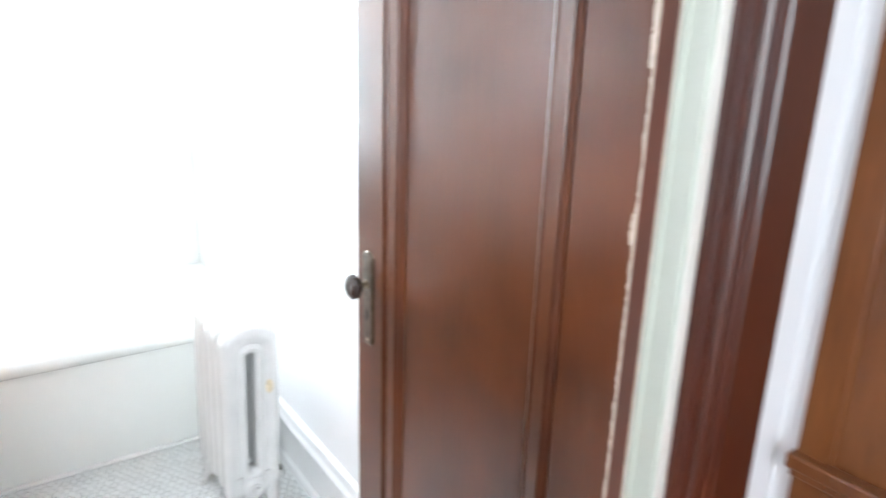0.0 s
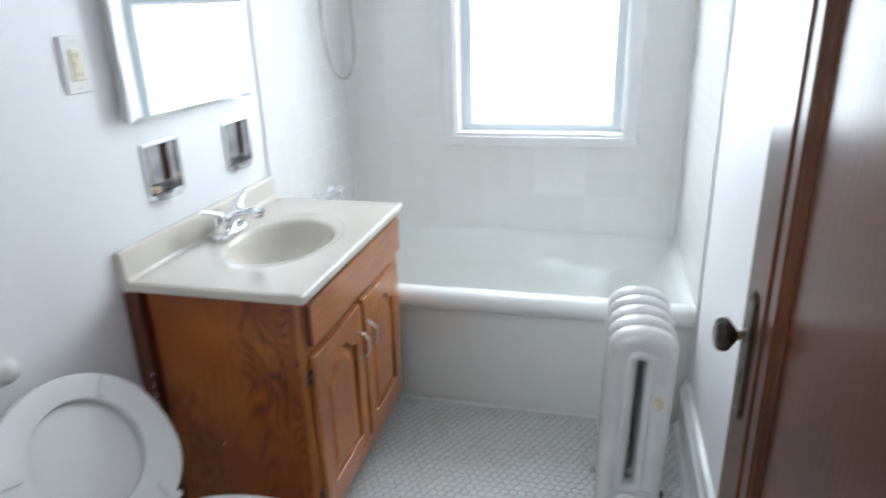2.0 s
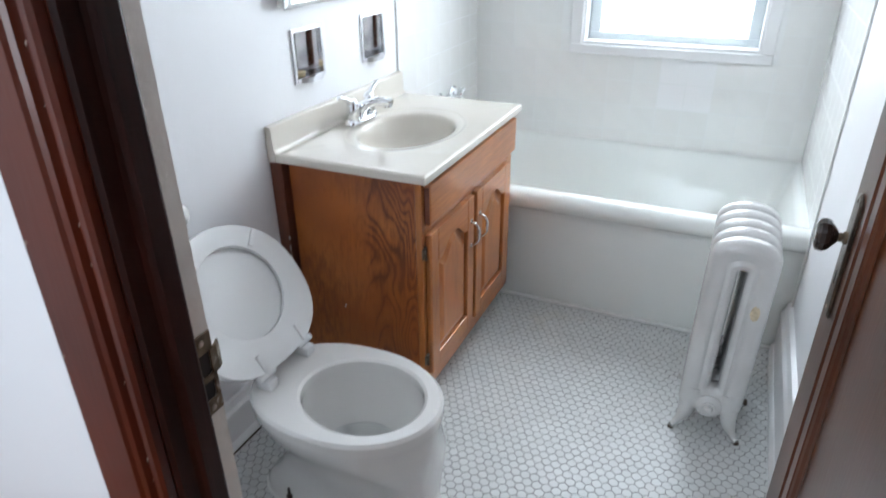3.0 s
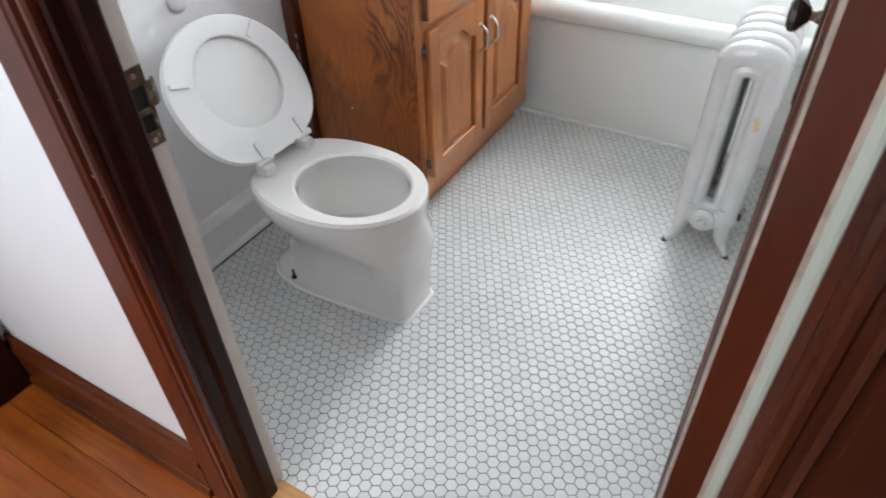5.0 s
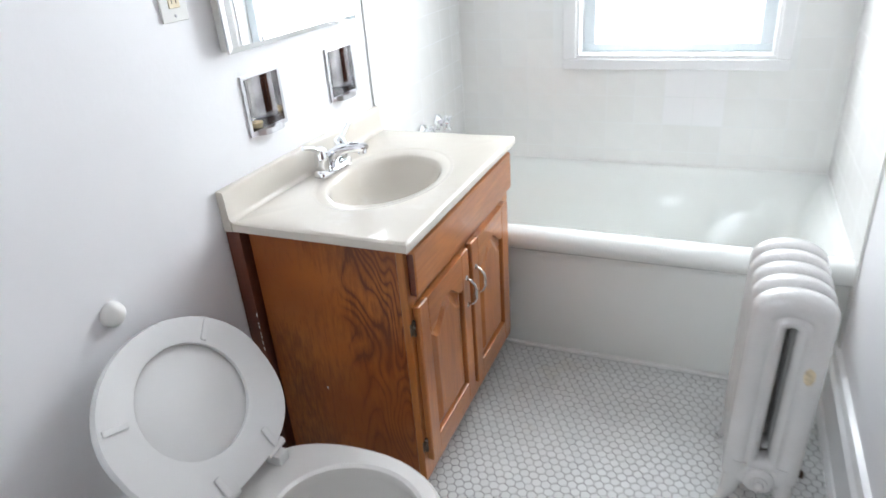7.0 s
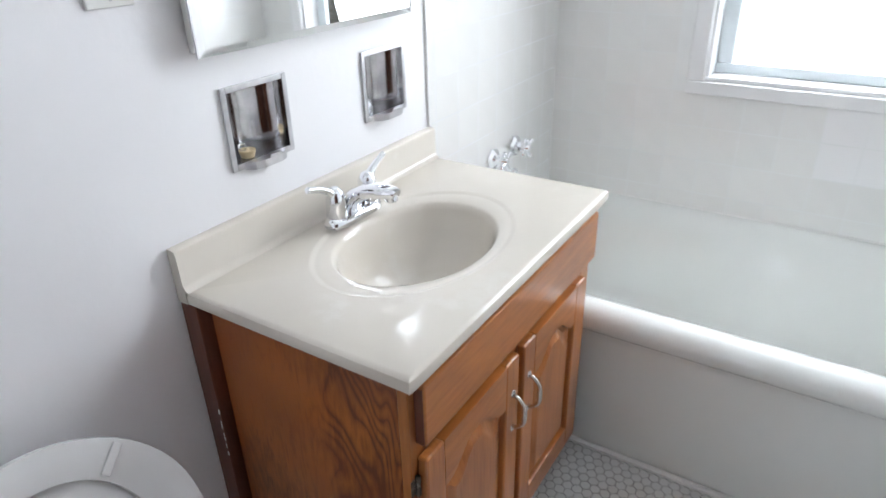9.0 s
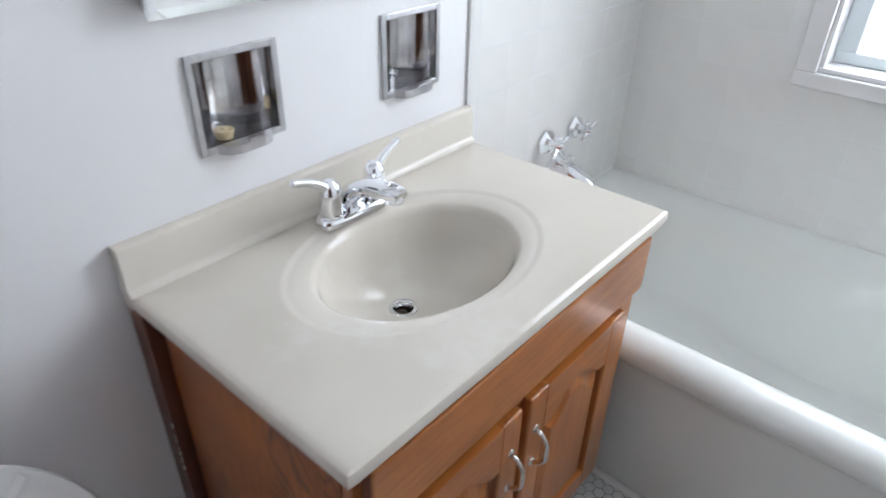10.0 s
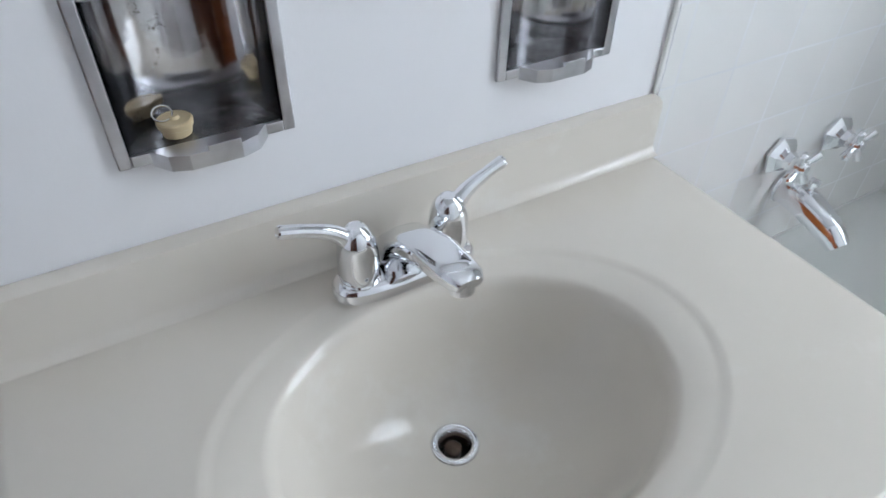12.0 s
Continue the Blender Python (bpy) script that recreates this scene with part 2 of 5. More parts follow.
THRESH = wood("worn_pale_pine", (0.30, 0.13, 0.045), (0.52, 0.28, 0.11), "x", 1.0, 0.45, 0.05, rings=0.3)
PINE = wood("amber_pine_floor", (0.17, 0.036, 0.006), (0.44, 0.125, 0.018), "x", 1.0, 0.3, 0.2, blotch=(0.33, 0.075, 0.010), rings=0.35, each=0.18)
PALEEDGE = wood("pale_edge_wood", (0.20, 0.12, 0.09), (0.36, 0.24, 0.18), "y", 1.0, 0.5, 0.0, rings=0.1)
MIRROR = material("mirror_silver", (0.92, 0.93, 0.93), 0.01, 1.0)
GLASS = bpy.data.materials.new("window_glass")
GLASS.use_nodes = True
gb = GLASS.node_tree.nodes["Principled BSDF"]
gb.inputs["Transmission Weight"].default_value, gb.inputs["Roughness"].default_value, gb.inputs["IOR"].default_value = 1.0, 0.02, 1.45
gb.inputs["Base Color"].default_value = (0.97, 0.99, 0.99, 1)

# ---- mesh helpers ----


def root_of(parent):
    while parent.parent:
        parent = parent.parent
    return parent


def thing(name, base, label="", category="", group="", kind=""):
    ob = new(name)
    ob.empty_display_size = 0.05
    ob.location = base
    return tagged(ob, label, category, group, kind)


def part(name, bm, mat, parent=None, label="", smooth=False, **tags):
    """One mesh object under a thing or a part; the bmesh is in world places."""
    if parent is not None:
        bmesh.ops.translate(bm, verts=bm.verts, vec=-root_of(parent).location)
    bmesh.ops.recalc_face_normals(bm, faces=bm.faces)
    me = bpy.data.meshes.new(name)
    bm.to_mesh(me)
    bm.free()
    me.materials.append(mat)
    if smooth:
        me.shade_smooth()
        me.set_sharp_from_angle(angle=radians(38))
    ob = new(name, me)
    ob.parent = parent
    return tagged(ob, label, **tags)


def box(bm, x0, x1, y0, y1, z0, z1, bevel=0.0, seg=2):
    r = bmesh.ops.create_cube(bm, size=1)
    bmesh.ops.scale(bm, verts=r["verts"], vec=(x1 - x0, y1 - y0, z1 - z0))
    bmesh.ops.translate(bm, verts=r["verts"], vec=((x0 + x1) / 2, (y0 + y1) / 2, (z0 + z1) / 2))
    if bevel:
        edges = list({e for v in r["verts"] for e in v.link_edges})
        bmesh.ops.bevel(bm, geom=edges, offset=bevel, segments=seg, affect="EDGES", profile=0.5)
    return bm


def boxes(*rows, bevel=0.0, seg=2):
    bm = bmesh.new()
    for row in rows:
        box(bm, *row, bevel=bevel, seg=seg)
    return bm


def loft(bm, rings, closed=True, caps=True):
    """Skin between rings of equally many points."""
    vs = [[bm.verts.new(p) for p in ring] for ring in rings]
    n = len(vs[0])
    for a, b in zip(vs, vs[1:]):
        for i in range(n if closed else n - 1):
            j = (i + 1) % n
            bm.faces.new((a[i], a[j], b[j], b[i]))
    if caps and closed:
        bm.faces.new(vs[0][::-1])
        bm.faces.new(vs[-1])
    return bm


def oval(cx, cy, z, rx, ry, n=40, power=2.0):
    pts = []
    for i in range(n):
        a = 2 * math.pi * i / n
        c, s = math.cos(a), math.sin(a)
        e = 2 / power
        pts.append(Vector((cx + rx * math.copysign(abs(c) ** e, c), cy + ry * math.copysign(abs(s) ** e, s), z)))
    return pts


def lathe(bm, centre, axis, rows, n=24, caps=True):
    """Rings of (distance along the axis, radius) about a line."""
    axis = Vector(axis).normalized()
    u = axis.orthogonal().normalized()
    w = axis.cross(u)
    rings = []
    for d, r in rows:
        c = Vector(centre) + axis * d
        rings.append([c + (u * math.cos(2 * math.pi * i / n) + w * math.sin(2 * math.pi * i / n)) * max(r, 1e-4) for i in range(n)])
    return loft(bm, rings, caps=caps)


def smooth_path(points, steps=6):
    pts = [Vector(p) for p in points]
    pts = [pts[0] * 2 - pts[1]] + pts + [pts[-1] * 2 - pts[-2]]
    out = []
    for i in range(1, len(pts) - 2):
        a, b, c, d = pts[i - 1 : i + 3]
        for k in range(steps):
            t = k / steps
            out.append(0.5 * (2 * b + (c - a) * t + (2 * a - 5 * b + 4 * c - d) * t * t + (3 * b - 3 * c + d - a) * t**3))
    return out + [pts[-2]]


def tube(bm, points, radii, n=12, steps=6, flat=1.0, caps=True):
    """A bent tube; radii one or as many as the points; flat squeezes it along its second axis."""
    path = smooth_path(points, steps)
    if not isinstance(radii, (list, tuple)):
        radii = [radii] * len(points)
    rr = [radii[min(i // steps, len(radii) - 1)] * (1 - (i % steps) / steps) + radii[min(i // steps + 1, len(radii) - 1)] * ((i % steps) / steps) for i in range(len(path))]
    rings = []
    u = None
    for i, p in enumerate(path):
        d = (path[min(i + 1, len(path) - 1)] - path[max(i - 1, 0)]).normalized()
        u = d.orthogonal().normalized() if u is None else (u - d * u.dot(d)).normalized()
        w = d.cross(u)
        rings.append([p + (u * math.cos(2 * math.pi * k / n) + w * flat * math.sin(2 * math.pi * k / n)) * rr[i] for k in range(n)])
    return loft(bm, rings, caps=caps)


def extrude_profile(bm, profile, place0, place1):
    """A bar with the profile (points of two numbers) carried from one place to the other; places turn (a, b) into a point."""
    return loft(bm, [[Vector(place0(a, b)) for a, b in profile], [Vector(place1(a, b)) for a, b in profile]])

# ---- structure ----
W, S, N, H = 1.468, -1.75, 0.765, 2.5       # right wall, door wall, window wall, ceiling
HALL_S, HALL_W, HALL_E, WALL_T = -3.25, -0.10, 1.69, 0.085
J0, J1, DOOR_H = 0.662, 1.446, 2.03           # door opening
WO = (0.501, 1.228, 0.878, 2.20)            # window opening: x, x, sill, head

DISHES = ((-0.658, -0.504, 0.953, 1.103), (-0.281, -0.125, 0.946, 1.099))
cuts = [(a + 0.008, b - 0.008, c + 0.008, d - 0.008) for a, b, c, d in DISHES]
part("wall_west", boxes((-0.12, -0.065, S - WALL_T, N + 0.15, 0, H), (-0.065, 0, S - WALL_T, cuts[0][0], 0, H), (-0.065, 0, cuts[0][1], cuts[1][0], 0, H), (-0.065, 0, cuts[1][1], N + 0.15, 0, H),
    *[(-0.065, 0, a, b, 0, c) for a, b, c, d in cuts], *[(-0.065, 0, a, b, d, H) for a, b, c, d in cuts]), WALL, label="smooth white painted plaster wall behind the vanity", kind="structure")
part("wall_east", boxes((W, W + 0.12, S, N + 0.15, 0, H)), WALL, label="white painted wall beside the radiator", kind="structure")
part("wall_north", boxes((0, WO[0], N, N + 0.15, 0, H), (WO[1], W, N, N + 0.15, 0, H), (WO[0], WO[1], N, N + 0.15, 0, WO[2]), (WO[0], WO[1], N, N + 0.15, WO[3], H)), TILEJOINT, label="tiled wall with the window over the bathtub", kind="structure")
wall_south = part("wall_south", boxes((0, J0 - 0.02, S - WALL_T, S, 0, H), (J1 + 0.02, HALL_E, S - WALL_T, S, 0, H), (J0 - 0.02, J1 + 0.02, S - WALL_T, S, DOOR_H + 0.02, H)), WALL, label="white painted wall with the bathroom doorway", kind="structure")
part("ceiling", boxes((-0.12, W + 0.12, S - WALL_T, N + 0.15, H, H + 0.1)), CEIL, label="plain white painted ceiling", kind="structure")
part("floor", boxes((0, W, S - 0.003, N, -0.06, 0.0003)), GROUT, label="grey grout bed of the hexagon tile floor", kind="structure")

part("hall_wall_west", boxes((HALL_W - 0.1, HALL_W, HALL_S, S - WALL_T, 0, H)), WALL, label="white painted hall wall", kind="structure")
part("hall_wall_east", boxes((HALL_E, HALL_E + 0.1, HALL_S, S, 0, H)), WALL, label="white painted hall wall beside the closet door", kind="structure")
# Closing wall out of view; its window opening is added for the fill lamp.
part("hall_wall_south", boxes((HALL_W, -0.05, HALL_S - 0.12, HALL_S, 0, H), (0.75, HALL_E, HALL_S - 0.12, HALL_S, 0, H), (-0.05, 0.75, HALL_S - 0.12, HALL_S, 0, 0.9), (-0.05, 0.75, HALL_S - 0.12, HALL_S, 2.1, H)), WALL, label="unseen white painted hall wall with an added window opening", kind="structure")
part("hall_wall_north", boxes((HALL_W - 0.1, -0.12, S - WALL_T, S, 0, H)), WALL, label="white painted end of the hall wall", kind="structure")
part("hall_ceiling", boxes((HALL_W - 0.1, HALL_E + 0.1, HALL_S - 0.12, S - WALL_T, H, H + 0.1)), CEIL, label="plain white hall ceiling", kind="structure")
hall_floor = part("hall_floor", boxes((HALL_W, HALL_E, HALL_S, S - 0.0935, -0.06, -0.014)), BLACK, label="dark gaps of the amber pine hall floor", kind="structure")

# hall floor boards
y = S - 0.0935
while y > HALL_S:
    y2 = max(y - 0.083, HALL_S)
    part("plank", boxes((HALL_W, HALL_E, y2 + 0.0012, y, -0.014, 0.0), bevel=0.0012, seg=1), PINE, hall_floor)
    y -= 0.083

# left-hand door frame, right-hand door frame and head
frame_ob = part("door_frame", boxes((J0 - 0.02, J0, S - WALL_T, S - 0.026, 0, DOOR_H), (J1, J1 + 0.02, S - WALL_T, S - 0.062, 0, DOOR_H), (J0 - 0.02, J1 + 0.02, S - WALL_T, S - 0.045, DOOR_H, DOOR_H + 0.02)), TRIMRED, label="red-brown varnished door frame", kind="structure")
part("painted_jamb", boxes((J0 - 0.022, J0 + 0.0015, S - 0.0255, S + 0.004, 0, DOOR_H)), OLDPAINT, frame_ob, "scuffed cream painted strike side of the frame")
part("painted_jamb", boxes((J1 - 0.003, J1 + 0.022, S - 0.0615, S - 0.040, 0, DOOR_H)), OLDPAINT, frame_ob, "cream painted stop beside the hinge side")
part("painted_jamb", boxes((J1 - 0.011, J1 + 0.022, S - 0.0395, S + 0.004, 0, DOOR_H), bevel=0.002), JAMBPAINT, frame_ob, "greenish white painted hinge side of the frame")
part("painted_jamb", boxes((J0, J1, S - 0.0445, S + 0.004, DOOR_H - 0.0015, DOOR_H + 0.022)), OLDPAINT, frame_ob, "cream painted head of the frame")
STOP = [(0, 0), (0, 0.012), (0.004, 0.014), (0.03, 0.014), (0.035, 0.009), (0.04, 0.006), (0.062, 0.005), (0.066, 0)]
for x, sgn, y0, k in ((J0, 1, S - 0.0262, 0.88), (J1, -1, S - 0.0622, 0.33)):
    bm = bmesh.new()
    f = [(y0 - a * k, x + sgn * b) for a, b in STOP]
    loft(bm, [[Vector((q, p, z)) for p, q in f] for z in (0.0, DOOR_H - 0.002)])
    part("door_stop", bm, TRIMDARK if sgn > 0 else TRIMSHADED, frame_ob, "dark varnished door stop")
part("door_stop", boxes((J0 + 0.015, J1 - 0.015, S - 0.084, S - 0.046, DOOR_H - 0.014, DOOR_H - 0.001)), TRIMDARK, frame_ob, "nearly black varnished door stop")

CASING = [(0.0, 0), (0.0, 0.010), (0.004, 0.014), (0.010, 0.014), (0.013, 0.010), (0.018, 0.010), (0.021, 0.017), (0.027, 0.019), (0.030, 0.014), (0.034, 0.013), (0.038, 0.018), (0.088, 0.018), (0.092, 0.015), (0.092, 0)]
yc = S - WALL_T - 0.0015


def casing(inner, sgn, wider, mat):
    bm = bmesh.new()
    loft(bm, [[Vector((inner + sgn * (a + (wider if a > 0.05 else 0)), yc - b, z)) for a, b in CASING] for z in (0.0, DOOR_H + 0.09)])
    return part("casing", bm, mat, frame_ob, "moulded red-brown door casing")


casing(J0 - 0.001, -1, 0.008, TRIMRED)
casing(J1 + 0.001, 1, 0.044, TRIMSHADED)
bm = bmesh.new()
loft(bm, [[Vector((x, yc - 0.002 - b, DOOR_H + 0.004 + a)) for a, b in CASING] for x in (J0 - 0.1, J1 + 0.1)])
part("casing", bm, TRIMRED_X, frame_ob, "moulded red-brown casing over the doorway")
# bead of rough paint along the hinge side
random.seed(5)
bm = bmesh.new()
z = 0.0
while z < DOOR_H - 0.02:
    h = random.uniform(0.004, 0.02)
    box(bm, J1 - 0.0045, J1 - 0.001, S - 0.063 - random.uniform(0.0, 0.0022), S - 0.061, z, z + h)
    z += h
part("flaked_paint", bm, FLAKE, frame_ob, "rough edge of flaking paint", kind="stuff")
part("painted_jamb", boxes((J1 - 0.0185, J1 - 0.0105, S - 0.0075, S + 0.0012, 0, DOOR_H)), JAMBPAINT, frame_ob, "painted hinge leaf closing the gap beside the door")
random.seed(17)
bm = bmesh.new()
z = 0.0
while z < DOOR_H - 0.02:
    h = random.uniform(0.004, 0.022)
    w = random.uniform(0.0, 0.0035)
    if w > 0.0008:
        box(bm, J0 + 0.0016, J0 + 0.0026, S - 0.0262 - w, S - 0.0240, z, z + h)
    z += h
part("ragged_paint_line", bm, OLDPAINT, frame_ob, "ragged edge of cream paint lapping the stop", kind="stuff")


def chips(name, count, seed, place, material_of, parent, label):
    """Small knocks along an arris; place turns a height and a shift into a corner of the knock."""
    random.seed(seed)
    bm = bmesh.new()
    for _ in range(count):
        z = random.uniform(0.02, 1.3)
        x, y = place(random.uniform(-0.001, 0.001))
        w, h = random.uniform(0.0008, 0.0022), random.uniform(0.001, 0.005)
        box(bm, x - w / 2, x + w / 2, y - 0.0006, y + 0.0006, z, z + h, bevel=0.0005, seg=1)
    return part(name, bm, material_of, parent, label, kind="stuff")


chips("knocks", 18, 31, lambda d: (J0 - 0.014 + d, yc - 0.0142), FLAKE, frame_ob, "small pale knocks on the casing edge")
chips("knocks", 14, 32, lambda d: (J0 - 0.094 + d, yc - 0.0180), FLAKE, frame_ob, "small pale knocks on the outer casing edge")
chips("knocks", 18, 33, lambda d: (J1 + 0.030 + d, yc - 0.0190), TRIMRED, frame_ob, "small worn spots on the casing")
part("threshold", boxes((J0 - 0.018, J1 + 0.018, S - 0.092, S - 0.0035, -0.05, 0.003), bevel=0.0015), THRESH, frame_ob, "worn amber pine threshold")

# strike plate let into the cream jamb
strike = thing("strike_plate", (J0, S - 0.013, 0.91), "worn brown strike plate with two holes on cream jamb", "door hardware")
xs = J0 + 0.0015
part("plate", boxes((xs, xs + 0.003, S - 0.025, S + 0.003, 0.852, 0.872), (xs, xs + 0.003, S - 0.025, S + 0.003, 0.897, 0.905), (xs, xs + 0.003, S - 0.025, S + 0.003, 0.936, 0.962),
    (xs, xs + 0.003, S - 0.025, S - 0.022, 0.872, 0.936), (xs, xs + 0.003, S - 0.003, S + 0.003, 0.872, 0.936), bevel=0.0008, seg=1), STRIKE, strike)
part("latch_hole", boxes((xs - 0.0010, xs + 0.0006, S - 0.022, S - 0.003, 0.905, 0.936)), BLACK, strike)
part("bolt_hole", boxes((xs - 0.0010, xs + 0.0006, S - 0.022, S - 0.003, 0.872, 0.897)), BLACK, strike)
bm = bmesh.new()
loft(bm, [[Vector((xs + 0.002 + a, S + 0.003 + b, z)) for a, b in ((0, 0), (0.0, 0.006), (-0.004, 0.014), (-0.008, 0.014), (-0.002, 0.004), (-0.002, 0))] for z in (0.903, 0.938)])
part("lip", bm, STRIKE, strike)
for z in (0.861, 0.951):
    bm = bmesh.new()
    lathe(bm, (xs + 0.003, S - 0.013, z), (1, 0, 0), [(0, 0.004), (0.0012, 0.0035), (0.0018, 0.001)], 10)
    part("screw", bm, FLAKE, strike)

# baseboards
BASE = [(0, 0), (0.026, 0), (0.026, 0.012), (0.021, 0.022), (0.018, 0.024), (0.018, 0.105), (0.021, 0.110), (0.021, 0.120), (0.014, 0.130), (0.010, 0.148), (0.0, 0.152)]


def baseboard(name, x0, y0, x1, y1, nx, ny, mat, label, k=1.0):
    bm = bmesh.new()
    loft(bm, [[Vector((x + nx * a * k, y + ny * a * k, b * k + (0.0048 if name == "baseboard_west" else 0.0005))) for a, b in BASE] for x, y in ((x0, y0), (x1, y1))])
    return part(name, bm, mat, None, label, kind="structure")


baseboard("baseboard_west", 0.0005, S + 0.001, 0.0005, -0.80, 1, 0, BOARD, "white painted moulded baseboard with a dark gap below")
# Dark strip puts the shade of the gap under the baseboard into colour.
part("dirt_gap", boxes((0.001, 0.030, S + 0.002, -0.80, 0.0002, 0.0045)), BRONZE, bpy.data.objects["baseboard_west"], "dark strip painting the shadow in the gap along the floor")
baseboard("baseboard_east", W - 0.0005, S + 0.001, W - 0.0005, -0.004, -1, 0, BOARD, "white painted moulded baseboard", 1.35)
baseboard("baseboard_south", 0.03, S + 0.0005, J0 - 0.022, S + 0.0005, 0, 1, BOARD, "white painted moulded baseboard")
baseboard("baseboard_hall_north", HALL_W + 0.001, yc, J0 - 0.102, yc, 0, -1, TRIMRED_X, "red-brown varnished hall baseboard")
baseboard("baseboard_hall_east", J1 + 0.138, yc, HALL_E - 0.001, yc, 0, -1, TRIMRED_X, "red-brown varnished hall baseboard")

# closet door on the hall's east side, and the casing on its west side
closet = thing("closet_door", (HALL_E, -2.4, 0), "orange-brown varnished panelled closet door with moulded casing", "door")
part("casing", boxes((HALL_E - 0.022, HALL_E - 0.001, -2.02, -1.875, 0, 2.12), (HALL_E - 0.030, HALL_E - 0.022, -1.925, -1.875, 0, 2.12), bevel=0.003), CLOSETWOOD, closet)
part("casing", boxes((HALL_E - 0.022, HALL_E - 0.001, -2.86, -2.77, 0, 2.12), bevel=0.003), CLOSETWOOD, closet)
part("stile", boxes((HALL_E - 0.014, HALL_E - 0.001, -2.14, -2.021, 0.01, 2.03)), CLOSETWOOD, closet)
part("stile", boxes((HALL_E - 0.014, HALL_E - 0.001, -2.769, -2.65, 0.01, 2.03)), CLOSETWOOD, closet)
for i, (z0, z1) in enumerate(((0.01, 0.20), (0.93, 1.06), (1.90, 2.03))):
    part("rail", boxes((HALL_E - 0.0135, HALL_E - 0.001, -2.649, -2.141, z0, z1)), CLOSETWOOD, closet)
for z0, z1 in ((0.201, 0.929), (1.061, 1.899)):
    part("panel", boxes((HALL_E - 0.006, HALL_E - 0.001, -2.648, -2.142, z0, z1)), CLOSETWOOD, closet)
    part("moulding", boxes((HALL_E - 0.012, HALL_E - 0.006, -2.165, -2.142, z0, z1), (HALL_E - 0.012, HALL_E - 0.006, -2.648, -2.625, z0, z1),
        (HALL_E - 0.012, HALL_E - 0.006, -2.625, -2.165, z0, z0 + 0.022), (HALL_E - 0.012, HALL_E - 0.006, -2.625, -2.165, z1 - 0.022, z1), bevel=0.004), CLOSETWOOD, closet)
part("ledge", boxes((HALL_E - 0.050, HALL_E - 0.023, -2.90, -1.870, 0.812, 0.836), (HALL_E - 0.040, HALL_E - 0.023, -2.88, -1.874, 0.796, 0.8115), bevel=0.004), CLOSETWOOD, closet, "projecting moulded ledge")
hall_casing = thing("side_casing", (HALL_W, -1.95, 0), "dark varnished casing with a plinth block in the hall corner", "door trim")
part("board", boxes((HALL_W + 0.001, HALL_W + 0.022, -1.965, -1.862, 0.20, 2.1), bevel=0.003), TRIMDARK, hall_casing)
part("plinth_block", boxes((HALL_W + 0.001, HALL_W + 0.034, -1.975, -1.857, 0.0, 0.199), bevel=0.006), TRIMDARK, hall_casing)


# ---- windows ----
def window(name, x0, x1, z0, z1, yf, out, label, meet=0.525):
    """A double-hung window whose sashes stand in the opening; out is +1 or -1, the way outside."""
    ob = thing(name, ((x0 + x1) / 2, yf, z0), label, "window", kind="structure")
    y1 = yf + out * 0.12
    a, b = min(yf, y1), max(yf, y1)
    lin = 0.012
    part("window_frame", boxes((x0, x0 + lin, a, b, z0 + lin, z1), (x1 - lin, x1, a, b, z0 + lin, z1), (x0, x1, a, b, z1 - lin, z1)), BOARD, ob)
    part("window_sill", boxes((x0, x1, a - 0.002, b, z0, z0 + lin), bevel=0.002), BOARD, ob)
    mid = z0 + (z1 - z0) * meet
    for k, (s0, s1) in enumerate(((z0 + lin, mid + 0.018), (mid - 0.018, z1 - lin))):
        ys = yf + out * (0.078 + 0.022 * k)
        p, q = min(ys, ys + out * 0.02), max(ys, ys + out * 0.02)
        xa, xb = x0 + lin + 0.001, x1 - lin - 0.001
        sash = part("sash", boxes((xa, xa + 0.048, p, q, s0 + 0.030, s1 - 0.026), (xb - 0.048, xb, p, q, s0 + 0.030, s1 - 0.026), (xa, xb, p, q, s0, s0 + 0.030), (xa, xb, p, q, s1 - 0.026, s1), bevel=0.003), SASH, ob)
        pane = part("pane", boxes((xa + 0.048, xb - 0.048, (p + q) / 2 - 0.002, (p + q) / 2 + 0.002, s0 + 0.030, s1 - 0.026)), GLASS, sash)
        pane.visible_shadow = False
    return ob


window("window_1", *WO, N, 1, "white painted double-hung window over the bathtub", 0.456)
# The hall window is added round the fill lamp, out of view.
window("added_hall_window", -0.05, 0.75, 0.9, 2.1, HALL_S, -1, "unseen white painted hall window added round the fill lamp")
trim = thing("window_casing", (0.86, N, 0.85), "flat glossy white tile casing round the bathroom window", "window trim", kind="structure")
CX0, CX1, CZ0, CZ1 = 0.452, 1.274, 0.838, 2.24
part("side_board", boxes((CX0, WO[0] + 0.001, N - 0.017, N - 0.0005, WO[2], CZ1), bevel=0.003), BOARD, trim)
part("side_board", boxes((WO[1] - 0.001, CX1, N - 0.017, N - 0.0005, WO[2], CZ1), bevel=0.003), BOARD, trim)
part("bottom_board", boxes((CX0, CX1, N - 0.019, N - 0.0005, CZ0, WO[2] - 0.0005), bevel=0.003), BOARD, trim)
part("top_board", boxes((WO[0] + 0.0015, WO[1] - 0.0015, N - 0.017, N - 0.0005, WO[3], CZ1), bevel=0.003), BOARD, trim)

